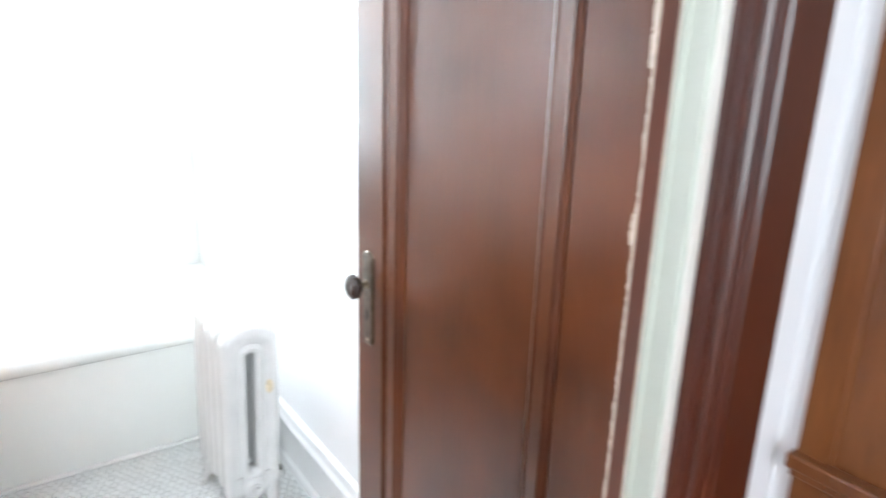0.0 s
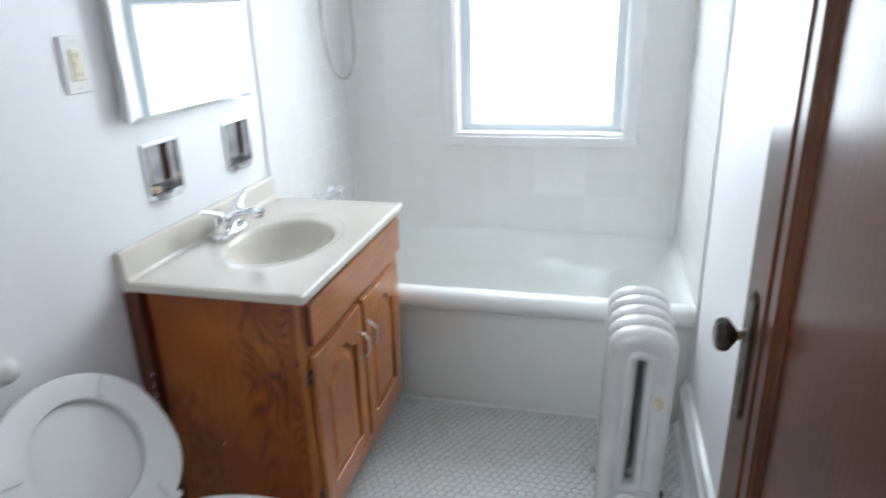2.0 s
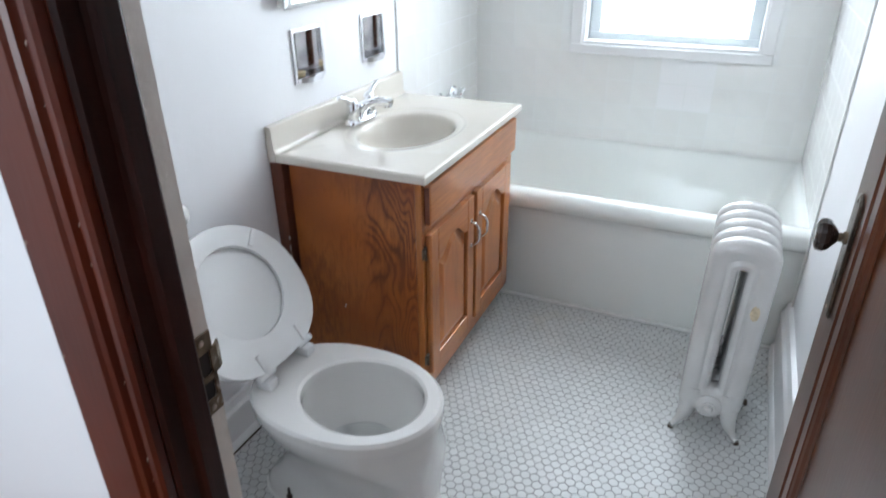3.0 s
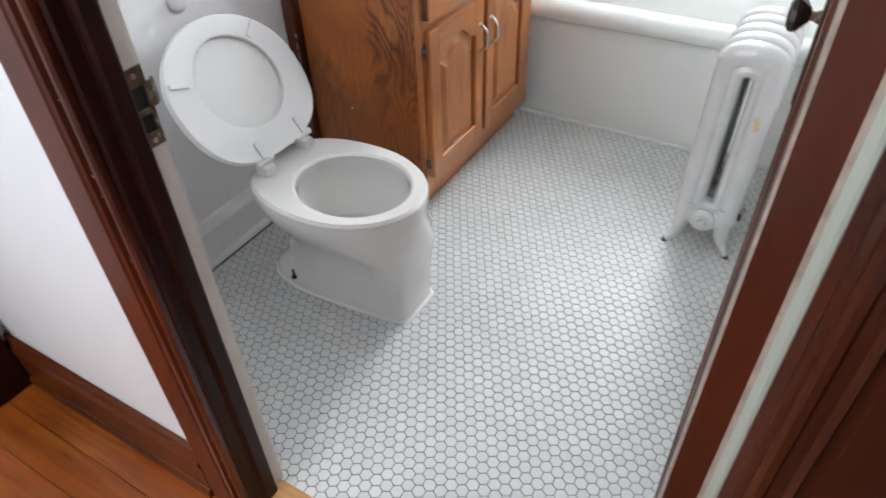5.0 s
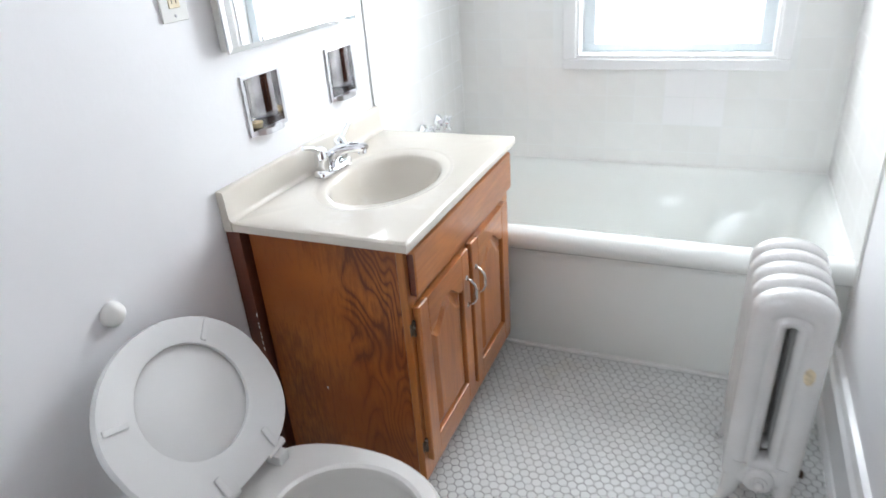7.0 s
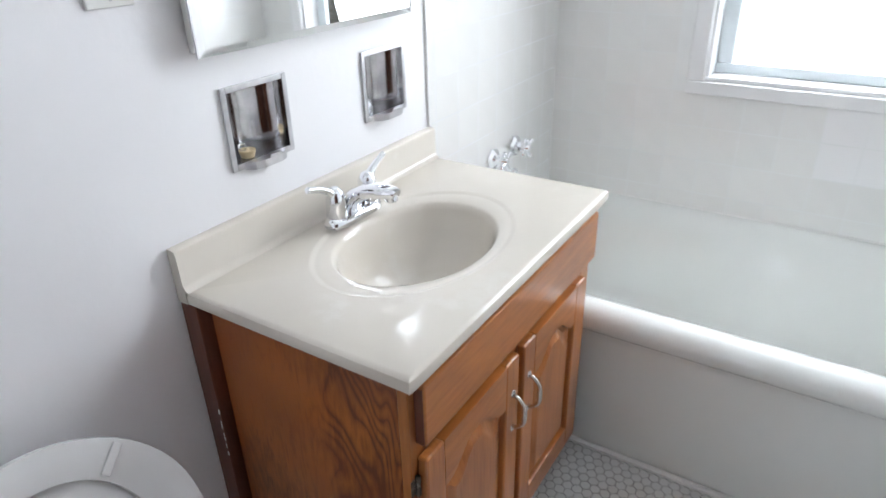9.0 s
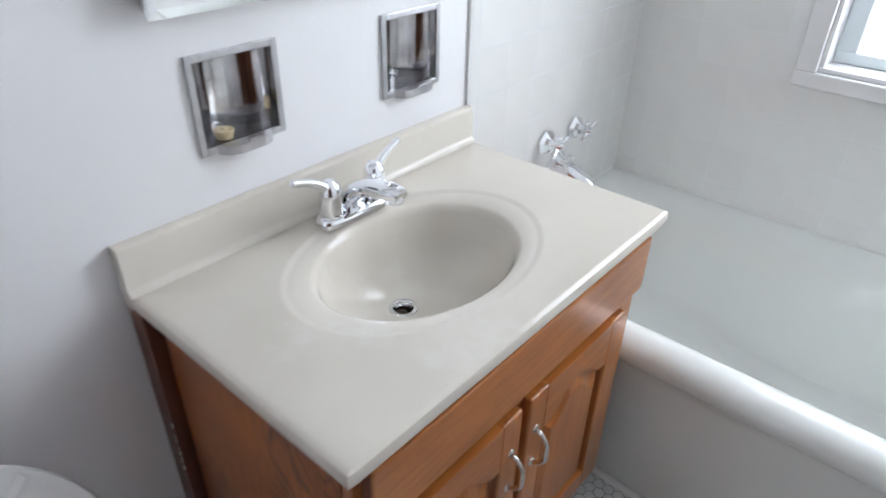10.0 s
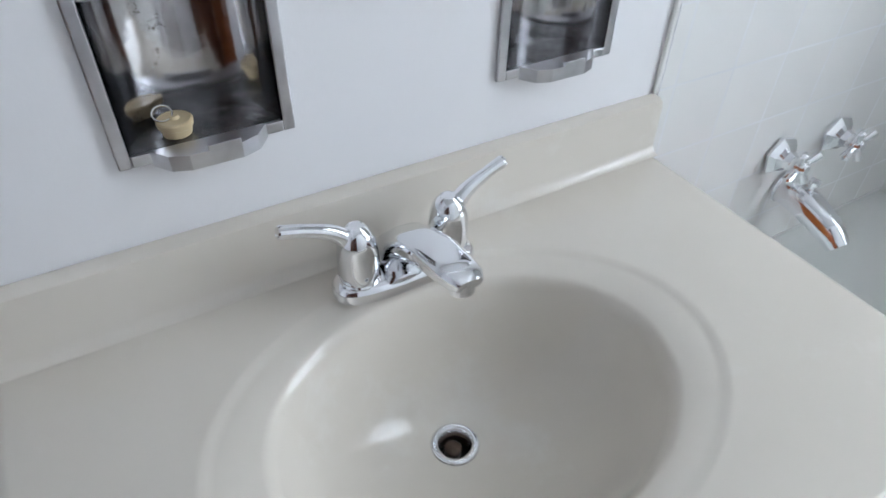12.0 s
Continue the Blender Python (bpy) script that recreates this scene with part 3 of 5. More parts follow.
# ---- bathtub ----
RIM = 0.465
tub = thing("bathtub", (W / 2, 0.37, 0), "built-in white enamelled bathtub with rolled rim and plain apron", "bathtub")
bm = bmesh.new()
prof = [(0.012, 0.003), (0.008, 0.03), (0.004, 0.20), (0.006, 0.36), (0.006, 0.375), (0.002, 0.388), (-0.012, 0.394), (-0.024, 0.405), (-0.030, 0.420), (-0.029, 0.436), (-0.021, 0.450), (-0.007, 0.460), (0.012, 0.465), (0.032, 0.464), (0.050, 0.458), (0.058, 0.452)]
loft(bm, [[Vector((x, a, b)) for a, b in prof] for x in (0.002, W - 0.002)], closed=False, caps=False)
part("apron", bm, ENAMEL, tub, "smooth white enamel apron with a rolled rim", smooth=True)
bm = bmesh.new()
cx, cy = W / 2, 0.395
rings = []
for z, rx, ry, pw in ((0.4545, W / 2 - 0.001, 0.3695, 80), (0.4535, W / 2 - 0.012, 0.358, 40), (0.446, W / 2 - 0.026, 0.346, 24), (0.425, W / 2 - 0.040, 0.330, 12), (0.30, W / 2 - 0.085, 0.275, 5), (0.15, W / 2 - 0.12, 0.245, 4.5), (0.10, W / 2 - 0.17, 0.205, 4), (0.085, W / 2 - 0.25, 0.14, 3), (0.08, 0.1, 0.03, 2)):
    rings.append(oval(cx, cy, z, rx, ry, 96, pw))
loft(bm, rings, caps=False)
bm.faces.new(list(bm.verts)[-96:])
part("basin", bm, ENAMEL, tub, "pale sea-green shaded enamel basin", smooth=True)
part("caulk_line", boxes((0.004, W - 0.004, N - 0.0078, N - 0.0040, 0.4500, 0.4580), bevel=0.001), CAULK, tub)
for x0, x1 in ((0.0040, 0.0072), (W - 0.0072, W - 0.0040)):
    part("caulk_line", boxes((x0, x1, 0.03, N - 0.0080, 0.4505, 0.4580), bevel=0.001), CAULK, tub)
    part("corner_caulk", boxes((x0, x1, N - 0.0068, N - 0.0040, 0.4605, 2.1), bevel=0.001), CAULK, tub, "white corner joint of the tiling")
part("caulk_line", boxes((0.42, W - 0.03, -0.008, 0.010, 0.0, 0.010), bevel=0.004), CAULK, tub)


def tub_tap(y, z):
    ob = thing("tub_tap", (0.008, y, z), "chrome cross-handled tub tap with a hexagonal flange on white tiles", "tap", "tub taps")
    bm = bmesh.new()
    lathe(bm, (0.0085, y, z), (1, 0, 0), [(0, 0.036), (0.005, 0.036), (0.014, 0.027), (0.020, 0.017), (0.030, 0.014)], 6)
    part("flange", bm, CHROME, ob)
    bm = bmesh.new()
    lathe(bm, (0.028, y, z), (1, 0, 0), [(0, 0.012), (0.008, 0.010), (0.010, 0.0125), (0.030, 0.0125), (0.036, 0.008)], 16)
    part("stem", bm, CHROME, ob, smooth=True)
    bm = bmesh.new()
    for k in range(4):
        a = math.pi / 2 * k + 0.5
        d = Vector((0.12, math.cos(a), math.sin(a))).normalized()
        lathe(bm, Vector((0.052, y, z)) + d * 0.004, d, [(0, 0.008), (0.012, 0.0065), (0.024, 0.008), (0.031, 0.0085), (0.035, 0.003)], 10)
    part("cross_handle", bm, CHROME, ob, smooth=True)
    return ob


tap = tub_tap(0.305, 0.682)
copy_thing(tap, pose(0.008, 0.452, 0.682))
spout = thing("tub_spout", (0.008, 0.36, 0.6), "chrome tub spout with a diverter knob on white tiles", "tap")
bm = bmesh.new()
tube(bm, [(0.0085, 0.362, 0.598), (0.03, 0.362, 0.597), (0.070, 0.362, 0.588), (0.112, 0.362, 0.572), (0.140, 0.362, 0.553)], [0.029, 0.029, 0.028, 0.025, 0.019], 20)
part("body", bm, CHROME, spout, smooth=True)
bm = bmesh.new()
lathe(bm, (0.055, 0.362, 0.620), (0.15, 0, 1), [(0, 0.006), (0.012, 0.006), (0.013, 0.010), (0.019, 0.010), (0.021, 0.004)], 14)
part("diverter_knob", bm, CHROME, spout, smooth=True)
bm = bmesh.new()
lathe(bm, (0.0083, 0.362, 0.600), (1, 0, 0), [(0, 0.033), (0.003, 0.033), (0.006, 0.028)], 24)
part("flange", bm, CHROME, spout, smooth=True)

hose = thing("shower_hose", (0.0, 0.62, 1.16), "hanging loop of grey metal shower hose at the tiled wall", "shower hose")
bm = bmesh.new()
tube(bm, [(0.06, 0.44, 1.95), (0.045, 0.445, 1.6), (0.04, 0.46, 1.34), (0.05, 0.50, 1.20), (0.06, 0.57, 1.145), (0.07, 0.64, 1.16), (0.075, 0.69, 1.25), (0.075, 0.68, 1.45), (0.07, 0.62, 1.95)], 0.0065, 10, 10)
part("hose", bm, STEEL, hose, smooth=True)
bm = bmesh.new()
tube(bm, [(0.009, 0.53, 1.97), (0.05, 0.53, 1.985), (0.10, 0.53, 1.95)], 0.011, 12)
part("arm", bm, CHROME, hose, smooth=True)
part("bracket", boxes((0.05, 0.09, 0.43, 0.64, 1.945, 1.965), bevel=0.008), CHROME, hose)
bm = bmesh.new()
lathe(bm, (0.085, 0.53, 1.955), (0.5, 0, -0.8), [(0, 0.012), (0.04, 0.014), (0.06, 0.035), (0.08, 0.04), (0.083, 0.036)], 20)
part("shower_head", bm, CHROME, hose, smooth=True)

# ---- vanity ----
VX, VY0, VY1, VZ = 0.465, -0.795, -0.060, 0.770
vanity = thing("vanity_cabinet", (0.23, -0.43, 0), "honey oak vanity cabinet with two arched doors below marble top", "cabinet")
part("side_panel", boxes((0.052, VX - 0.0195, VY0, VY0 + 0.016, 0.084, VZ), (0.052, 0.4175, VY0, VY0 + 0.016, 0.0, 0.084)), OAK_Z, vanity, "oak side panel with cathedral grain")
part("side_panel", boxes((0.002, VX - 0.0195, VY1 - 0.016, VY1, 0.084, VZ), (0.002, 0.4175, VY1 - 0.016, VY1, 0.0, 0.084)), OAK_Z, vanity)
part("scribe_strip", boxes((0.002, 0.042, VY0 - 0.021, VY0 + 0.012, 0.0, VZ), bevel=0.0015), OAKDARK, vanity, "dark red-brown filler strip at the wall")
part("back_panel", boxes((0.002, 0.01, VY0 + 0.017, VY1 - 0.017, 0.09, VZ)), OAK_Y, vanity)
part("bottom_panel", boxes((0.011, VX - 0.022, VY0 + 0.017, VY1 - 0.017, 0.085, 0.100)), OAK_Y, vanity)
part("toe_kick", boxes((0.405, 0.418, VY0 + 0.017, VY1 - 0.017, 0.0, 0.084)), OAK_Y, vanity, "recessed oak toe kick")
part("face_frame", boxes((VX - 0.019, VX, VY0 + 0.0, VY0 + 0.045, 0.085, VZ), (VX - 0.019, VX, VY1 - 0.045, VY1, 0.085, VZ), (VX - 0.019, VX - 0.0005, VY0 + 0.045, VY1 - 0.045, 0.085, 0.20),
    (VX - 0.019, VX - 0.0005, VY0 + 0.045, VY1 - 0.045, 0.60, VZ), (VX - 0.019, VX - 0.0005, -0.475, -0.430, 0.20, 0.60), bevel=0.001, seg=1), OAK_FRONT, vanity)
part("drawer_front", boxes((VX + 0.0005, VX + 0.019, -0.780, -0.072, 0.640, 0.757), bevel=0.005), OAK_Y, vanity, "plain oak false drawer front with dark ends")


def arch(u, w, h, rise):
    """Height of the arched line at u in 0..w."""
    t = min(u, w - u) / w
    s = min(max((t - 0.06) / 0.36, 0), 1)
    return h + rise * s * s * (3 - 2 * s)


def cabinet_door(y0, y1, z0, z1, hinge_low):
    """A framed door with an arched raised panel."""
    xf = VX + 0.0005
    door = part("door", boxes((xf, xf + 0.019, y0, y0 + 0.052, z0, z1), (xf, xf + 0.019, y1 - 0.052, y1, z0, z1), bevel=0.004), OAK_FRONT, vanity, "framed oak cabinet door with an arched raised panel")
    part("bottom_rail", boxes((xf, xf + 0.0185, y0 + 0.049, y1 - 0.049, z0, z0 + 0.052), bevel=0.003), OAK_Y, door)
    a0, a1, n = y0 + 0.052, y1 - 0.052, 36
    wid = a1 - a0
    top = z1 - 0.100
    bm = bmesh.new()
    low = [(a0 + wid * i / n, arch(wid * i / n, wid, top, 0.045)) for i in range(n + 1)]
    ring = low + [(a1, z1 - 0.0005), (a0, z1 - 0.0005)]
    loft(bm, [[Vector((x, p, q)) for p, q in ring] for x in (xf + 0.001, xf + 0.0185)])
    part("top_rail", bm, OAK_Y, door)
    bm = bmesh.new()
    rings = []
    for inset, x in ((0.0, xf + 0.003), (0.0, xf + 0.005), (0.010, xf + 0.006), (0.030, xf + 0.0165), (0.034, xf + 0.0175)):
        w2 = wid - 2 * inset
        bot = z0 + 0.052 + inset
        line = [(a0 + inset + w2 * i / n, arch(w2 * i / n, w2, top - inset, 0.045)) for i in range(n + 1)]
        rings.append([Vector((x, p, q)) for p, q in line + [(a1 - inset, bot), (a0 + inset, bot)]])
    loft(bm, rings)
    part("raised_panel", bm, OAK_FRONT, door)
    side = y1 - 0.024 if hinge_low else y0 + 0.024
    zc = z1 - 0.122
    bm = bmesh.new()
    tube(bm, [(xf + 0.019, side, zc + 0.038), (xf + 0.030, side, zc + 0.036), (xf + 0.043, side, zc + 0.020), (xf + 0.044, side, zc), (xf + 0.043, side, zc - 0.020), (xf + 0.030, side, zc - 0.036), (xf + 0.019, side, zc - 0.038)],
         [0.0044, 0.0040, 0.0045, 0.0058, 0.0045, 0.0040, 0.0044], 10, 4)
    for s in (-1, 1):
        lathe(bm, (xf + 0.0185, side, zc + s * 0.042), (1, 0, 0), [(0, 0.0085), (0.002, 0.008), (0.004, 0.004)], 12)
    part("handle", bm, STEEL, door, "satin nickel bow handle", smooth=True)
    hy = y0 if hinge_low else y1
    s = -1 if hinge_low else 1
    for z in (z0 + 0.055, z1 - 0.055):
        bm = bmesh.new()
        lathe(bm, (xf + 0.004, hy + s * 0.005, z - 0.022), (0, 0, 1), [(0, 0.0028), (0.002, 0.0045), (0.015, 0.0045), (0.0155, 0.0038), (0.029, 0.0038), (0.0295, 0.0045), (0.042, 0.0045), (0.044, 0.0028)], 10)
        box(bm, xf - 0.0003, xf + 0.0022, min(hy, hy + s * 0.020), max(hy, hy + s * 0.020), z - 0.016, z + 0.016, bevel=0.0008, seg=1)
        part("hinge", bm, HINGEMETAL, door, "small dark bronze hinge")


cabinet_door(-0.780, -0.462, 0.150, 0.615, True)
cabinet_door(-0.440, -0.125, 0.150, 0.615, False)
# thin dark red-brown strips on both ends of the drawer front
for y in (-0.7808, -0.0712):
    part("dark_end", boxes((VX + 0.002, VX + 0.017, y - 0.0007, y + 0.0007, 0.646, 0.751)), OAKDARK, vanity)
random.seed(21)
for k in range(7):
    zz = 0.43 + k * 0.016 + random.uniform(0, 0.008)
    part("paint_chip", boxes((0.038, 0.0395 + random.uniform(0, 0.0022), VY0 - 0.0217, VY0 - 0.0209, zz, zz + random.uniform(0.004, 0.012))), CAULK, vanity)
part("scuff_mark", boxes((0.20, 0.204, VY0 - 0.0006, VY0 - 0.0001, 0.33, 0.336)), CAULK, vanity)

# countertop with its moulded oval bowl
CT0, CT1, CTX, TOP = -0.818, -0.030, 0.490, 0.795
BX, BY = 0.245, -0.440
top_ob = thing("bathroom_sink", (0.245, -0.424, VZ), "bone cultured marble vanity top with a moulded oval bowl and backsplash", "sink")
bm = bmesh.new()
nseg = 96


def rect_ray(a, x0, x1, y0, y1):
    """The point of the rectangle's edge at angle a about the bowl's centre."""
    c, s = math.cos(a), math.sin(a)
    k = min(((x1 - BX) / c if c > 1e-9 else (x0 - BX) / c if c < -1e-9 else 9e9), ((y1 - BY) / s if s > 1e-9 else (y0 - BY) / s if s < -1e-9 else 9e9))
    return BX + c * k, BY + s * k


corner = [math.atan2(yy - BY, xx - BX) for xx in (0.022, CTX - 0.006) for yy in (CT0 + 0.006, CT1 - 0.006)]
angles = sorted([2 * math.pi * i / nseg - math.pi for i in range(nseg)] + corner)


def bowl_ring(rx, ry, z, dx=0.0):
    return [Vector((BX + dx + rx * math.cos(a), BY + ry * math.sin(a), z)) for a in [math.atan2(math.sin(t) / 1.0, math.cos(t)) for t in angles]]


def edge_ring(g, z):
    return [Vector((*rect_ray(a, 0.022 - (0 if g < 0.005 else 0), CTX - g, CT0 + g, CT1 - g), z)) for a in angles]


rings = [edge_ring(0.010, VZ + 0.001), edge_ring(0.001, VZ + 0.002), edge_ring(0.0, TOP - 0.012), edge_ring(0.002, TOP - 0.004), edge_ring(0.007, TOP - 0.0005), edge_ring(0.012, TOP),
         bowl_ring(0.178, 0.248, TOP), bowl_ring(0.174, 0.244, TOP - 0.0004), bowl_ring(0.169, 0.239, TOP - 0.0028), bowl_ring(0.163, 0.233, TOP - 0.0040), bowl_ring(0.149, 0.197, TOP - 0.0060), bowl_ring(0.144, 0.191, TOP - 0.010), bowl_ring(0.138, 0.184, TOP - 0.022),
         bowl_ring(0.126, 0.168, TOP - 0.065, -0.003), bowl_ring(0.102, 0.134, TOP - 0.100, -0.010), bowl_ring(0.072, 0.095, TOP - 0.125, -0.025), bowl_ring(0.040, 0.05, TOP - 0.137, -0.034), bowl_ring(0.0248, 0.0248, TOP - 0.141, -0.041)]
loft(bm, rings, caps=False)
part("slab", bm, MARBLE, top_ob, "bone cultured marble slab with an oval bowl", smooth=True)
bm = bmesh.new()
bs = [(0.0, VZ + 0.001), (0.024, VZ + 0.001), (0.024, TOP - 0.001), (0.034, TOP + 0.0003), (0.027, TOP + 0.004), (0.0225, TOP + 0.012), (0.0215, 0.862), (0.019, 0.869), (0.014, 0.872), (0.001, 0.872), (0.001, VZ + 0.001)]
loft(bm, [[Vector((a + (0.001 if a == 0 else 0), yy, b)) for a, b in bs] for yy in (CT0, CT0 + 0.001, CT1 - 0.001, CT1)])
part("backsplash", bm, MARBLE, top_ob, "low bone backsplash with a coved foot", smooth=True)
DX = BX - 0.041
drain = thing("drain", (DX, BY, TOP - 0.141), "chrome sink drain ring with a dark open hole in the bowl", "drain")
bm = bmesh.new()
ring = [(0.0, 0.0262), (0.0018, 0.0250), (0.0024, 0.022), (0.001, 0.0185), (-0.004, 0.0158), (-0.03, 0.0155)]
lathe(bm, (DX, BY, TOP - 0.1405), (0, 0, 1), ring, 32, caps=False)
part("ring", bm, CHROME, drain, smooth=True)
bm = bmesh.new()
lathe(bm, (DX, BY, TOP - 0.169), (0, 0, 1), [(0, 0.0155), (0.001, 0.0154)], 24)
part("hole", bm, BLACK, drain)
bm = bmesh.new()
lathe(bm, (DX - 0.004, BY, TOP - 0.166), (0.1, 0, 1), [(0, 0.009), (0.014, 0.0095), (0.016, 0.007), (0.0165, 0.003)], 20)
part("stopper_seat", bm, BRONZE, drain, smooth=True)

# faucet
FX, FY = 0.077, -0.431
faucet = thing("sink_faucet", (FX, FY, TOP), "chrome two-handled centreset faucet on the bone vanity top", "faucet")
bm = bmesh.new()
rings = []
for z, g in ((TOP + 0.0003, 0.002), (TOP + 0.003, 0.0), (TOP + 0.012, 0.0005), (TOP + 0.018, 0.004), (TOP + 0.020, 0.009)):
    rings.append(oval(FX, FY, z, 0.028 - g, 0.080 - g, 48, 2.9))
loft(bm, rings)
part("base", bm, CHROME, faucet, smooth=True)
bm = bmesh.new()
rings = []
sect = [(-0.012, 0.012, 0.028, 0.026, 90), (-0.008, 0.028, 0.0265, 0.024, 76), (0.008, 0.045, 0.0250, 0.019, 48), (0.030, 0.057, 0.0240, 0.0155, 22), (0.056, 0.064, 0.0230, 0.0135, 6), (0.082, 0.065, 0.0215, 0.0125, -6), (0.098, 0.065, 0.0190, 0.0110, -12), (0.106, 0.063, 0.0140, 0.0080, -16)]
for dx, dz, hw, hh, ang in sect:
    ca, sa = math.cos(radians(ang)), math.sin(radians(ang))
    ring = []
    for k in range(24):
        a = 2 * math.pi * k / 24
        v = hh * math.copysign(abs(math.sin(a)) ** 0.8, math.sin(a))
        ring.append(Vector((FX + dx - sa * v, FY + 0.11 * dx + hw * math.copysign(abs(math.cos(a)) ** 0.7, math.cos(a)), TOP + dz + 0.0035 * min(1, max(0, dz - 0.012) / 0.03) + ca * v)))
    rings.append(ring)
loft(bm, rings)
part("spout", bm, CHROME, faucet, smooth=True)
bm = bmesh.new()
lathe(bm, (FX + 0.093, FY + 0.010, TOP + 0.0665), (0.2, 0, -1), [(0, 0.013), (0.014, 0.0125), (0.016, 0.0105), (0.017, 0.004)], 20)
part("aerator", bm, CHROME, faucet, smooth=True)
for s in (-1, 1):
    hy = FY + s * 0.051
    bm = bmesh.new()
    lathe(bm, (FX, hy, TOP + 0.018), (0, 0, 1), [(0, 0.0212), (0.002, 0.0218), (0.0035, 0.0205), (0.0045, 0.0212), (0.020, 0.0212), (0.034, 0.0207), (0.045, 0.0195), (0.053, 0.0174), (0.0590, 0.0146), (0.0630, 0.0112), (0.0650, 0.0090), (0.0645, 0.0082), (0.0658, 0.0068), (0.0662, 0.001)], 28)
    post = part("handle", bm, CHROME, faucet, smooth=True)
    bm = bmesh.new()
    up, reach = (0.0, 0.070) if s < 0 else (0.001, 0.064)
    tube(bm, [(FX, hy + s * 0.006, TOP + 0.068), (FX - 0.001, hy + s * 0.022, TOP + 0.083 + up * 0.4), (FX - 0.002, hy + s * 0.045, TOP + 0.094 + up), (FX - 0.003, hy + s * reach, TOP + 0.101 + up * 1.4), (FX - 0.003, hy + s * (reach + 0.0015), TOP + 0.1013 + up * 1.4)], [0.0105, 0.0082, 0.0064, 0.0068, 0.0040], 16, 6)
    part("lever", bm, CHROME, post, smooth=True)


# ---- recessed soap dishes ----
def soap_dish(y0, y1, z0, z1, label):
    ob = thing("soap_dish", (0, (y0 + y1) / 2, z0), label, "soap dish", "recessed soap dishes")
    yc2, t = (y0 + y1) / 2, 0.011
    for side in ((y0, y0 + t, z0, z1), (y1 - t, y1, z0, z1), (y0 + t, y1 - t, z1 - t, z1), (y0 + t, y1 - t, z0, z0 + t)):
        part("flange", boxes((0.001, 0.006, *side), bevel=0.0015), FRAMECHROME, ob, "brushed chrome flange")
    bm = bmesh.new()
    n = 18
    r = (y1 - y0) / 2 - t
    arc = [(0.0055 - 0.052 * math.sin(math.pi * i / n), yc2 - r * math.cos(math.pi * i / n)) for i in range(n + 1)]
    loft(bm, [[Vector((a, b, z)) for a, b in arc] for z in (z0 + t, z1 - t)], closed=False, caps=False)
    part("curved_back", bm, OLDCHROME, ob, "tarnished and spotted curved chrome recess", smooth=True)
    bm = bmesh.new()
    bm.faces.new([bm.verts.new((a, b, z0 + t)) for a, b in arc])
    part("shelf", bm, SHELFCHROME, ob, "dark shelf crusted with soap specks")
    bm = bmesh.new()
    bm.faces.new([bm.verts.new((a, b, z1 - t)) for a, b in arc])
    part("top_cover", bm, OLDCHROME, ob)
    bm = bmesh.new()
    for z0b, z1b, xo, wdt in ((z0 - 0.002, z0 + 0.0125, 0.028, 0.038),):
        lip = [(0.006, yc2 - wdt - 0.012), (xo - 0.006, yc2 - wdt), (xo, yc2 - wdt + 0.016), (xo, yc2 + wdt - 0.016), (xo - 0.006, yc2 + wdt), (0.006, yc2 + wdt + 0.012)]
        loft(bm, [[Vector((a, b, z)) for a, b in lip] for z in (z0b, z1b)])
    box(bm, 0.024, 0.028, yc2 - 0.006, yc2 + 0.022, z0 + 0.012, z0 + 0.017, bevel=0.0007)
    part("lip", bm, FRAMECHROME, ob, "notched chrome lip")
    return ob


soap_dish(*DISHES[0], "tarnished chrome recessed soap dish holding a rubber stopper")
soap_dish(*DISHES[1], "tarnished empty chrome recessed soap dish beside the tiles")

stopper = thing("sink_stopper", (-0.012, -0.590, 0.9585), "cream rubber sink stopper with a wire ring in the soap dish", "sink stopper")
bm = bmesh.new()
lathe(bm, (-0.016, -0.603, 0.9645), (0, 0, 1), [(0, 0.0125), (0.007, 0.0138), (0.008, 0.0152), (0.0130, 0.0156), (0.0142, 0.0142), (0.0135, 0.011), (0.0145, 0.005), (0.017, 0.0035)], 24)
part("plug", bm, RUBBER, stopper, smooth=True)
bm = bmesh.new()
tube(bm, [(-0.018 - 0.0045 * math.sin(a), -0.611 + 0.0085 * math.cos(a), 0.9840 + 0.0052 * math.sin(a)) for a in [i * math.pi / 4 for i in range(9)]], 0.0009, 6, 4)
part("wire_ring", bm, STEEL, stopper)

# ---- mirror cabinet and outlet ----
MY0, MY1, MZ0, MZ1, MX = -0.705, -0.125, 1.163, 1.80, 0.028
mirror = thing("mirror_cabinet", (0, -0.5, MZ0), "white medicine cabinet with a mirrored door above the sink", "mirror cabinet")
part("body", boxes((0.001, MX, MY0 + 0.006, MY1 - 0.006, MZ0 + 0.004, MZ1 - 0.004), bevel=0.003), WPLASTIC, mirror, "white enamelled cabinet box")
bm = bmesh.new()
b = 0.012
loft(bm, [[Vector((x, y, z)) for y, z in ((MY0 + g, MZ0 + g), (MY1 - g, MZ0 + g), (MY1 - g, MZ1 - g), (MY0 + g, MZ1 - g))] for x, g in ((MX + 0.001, 0.0), (MX + 0.004, 0.0), (MX + 0.0055, b))])
door = part("mirror_door", bm, MIRROR, mirror, "mirror glass with a bevelled rim")
for y in (MY0 - 0.0018, MY1 + 0.0018):
    part("edge_strip", boxes((MX + 0.0002, MX + 0.0045, y - 0.0014, y + 0.0014, MZ0, MZ1)), CHROME, mirror)

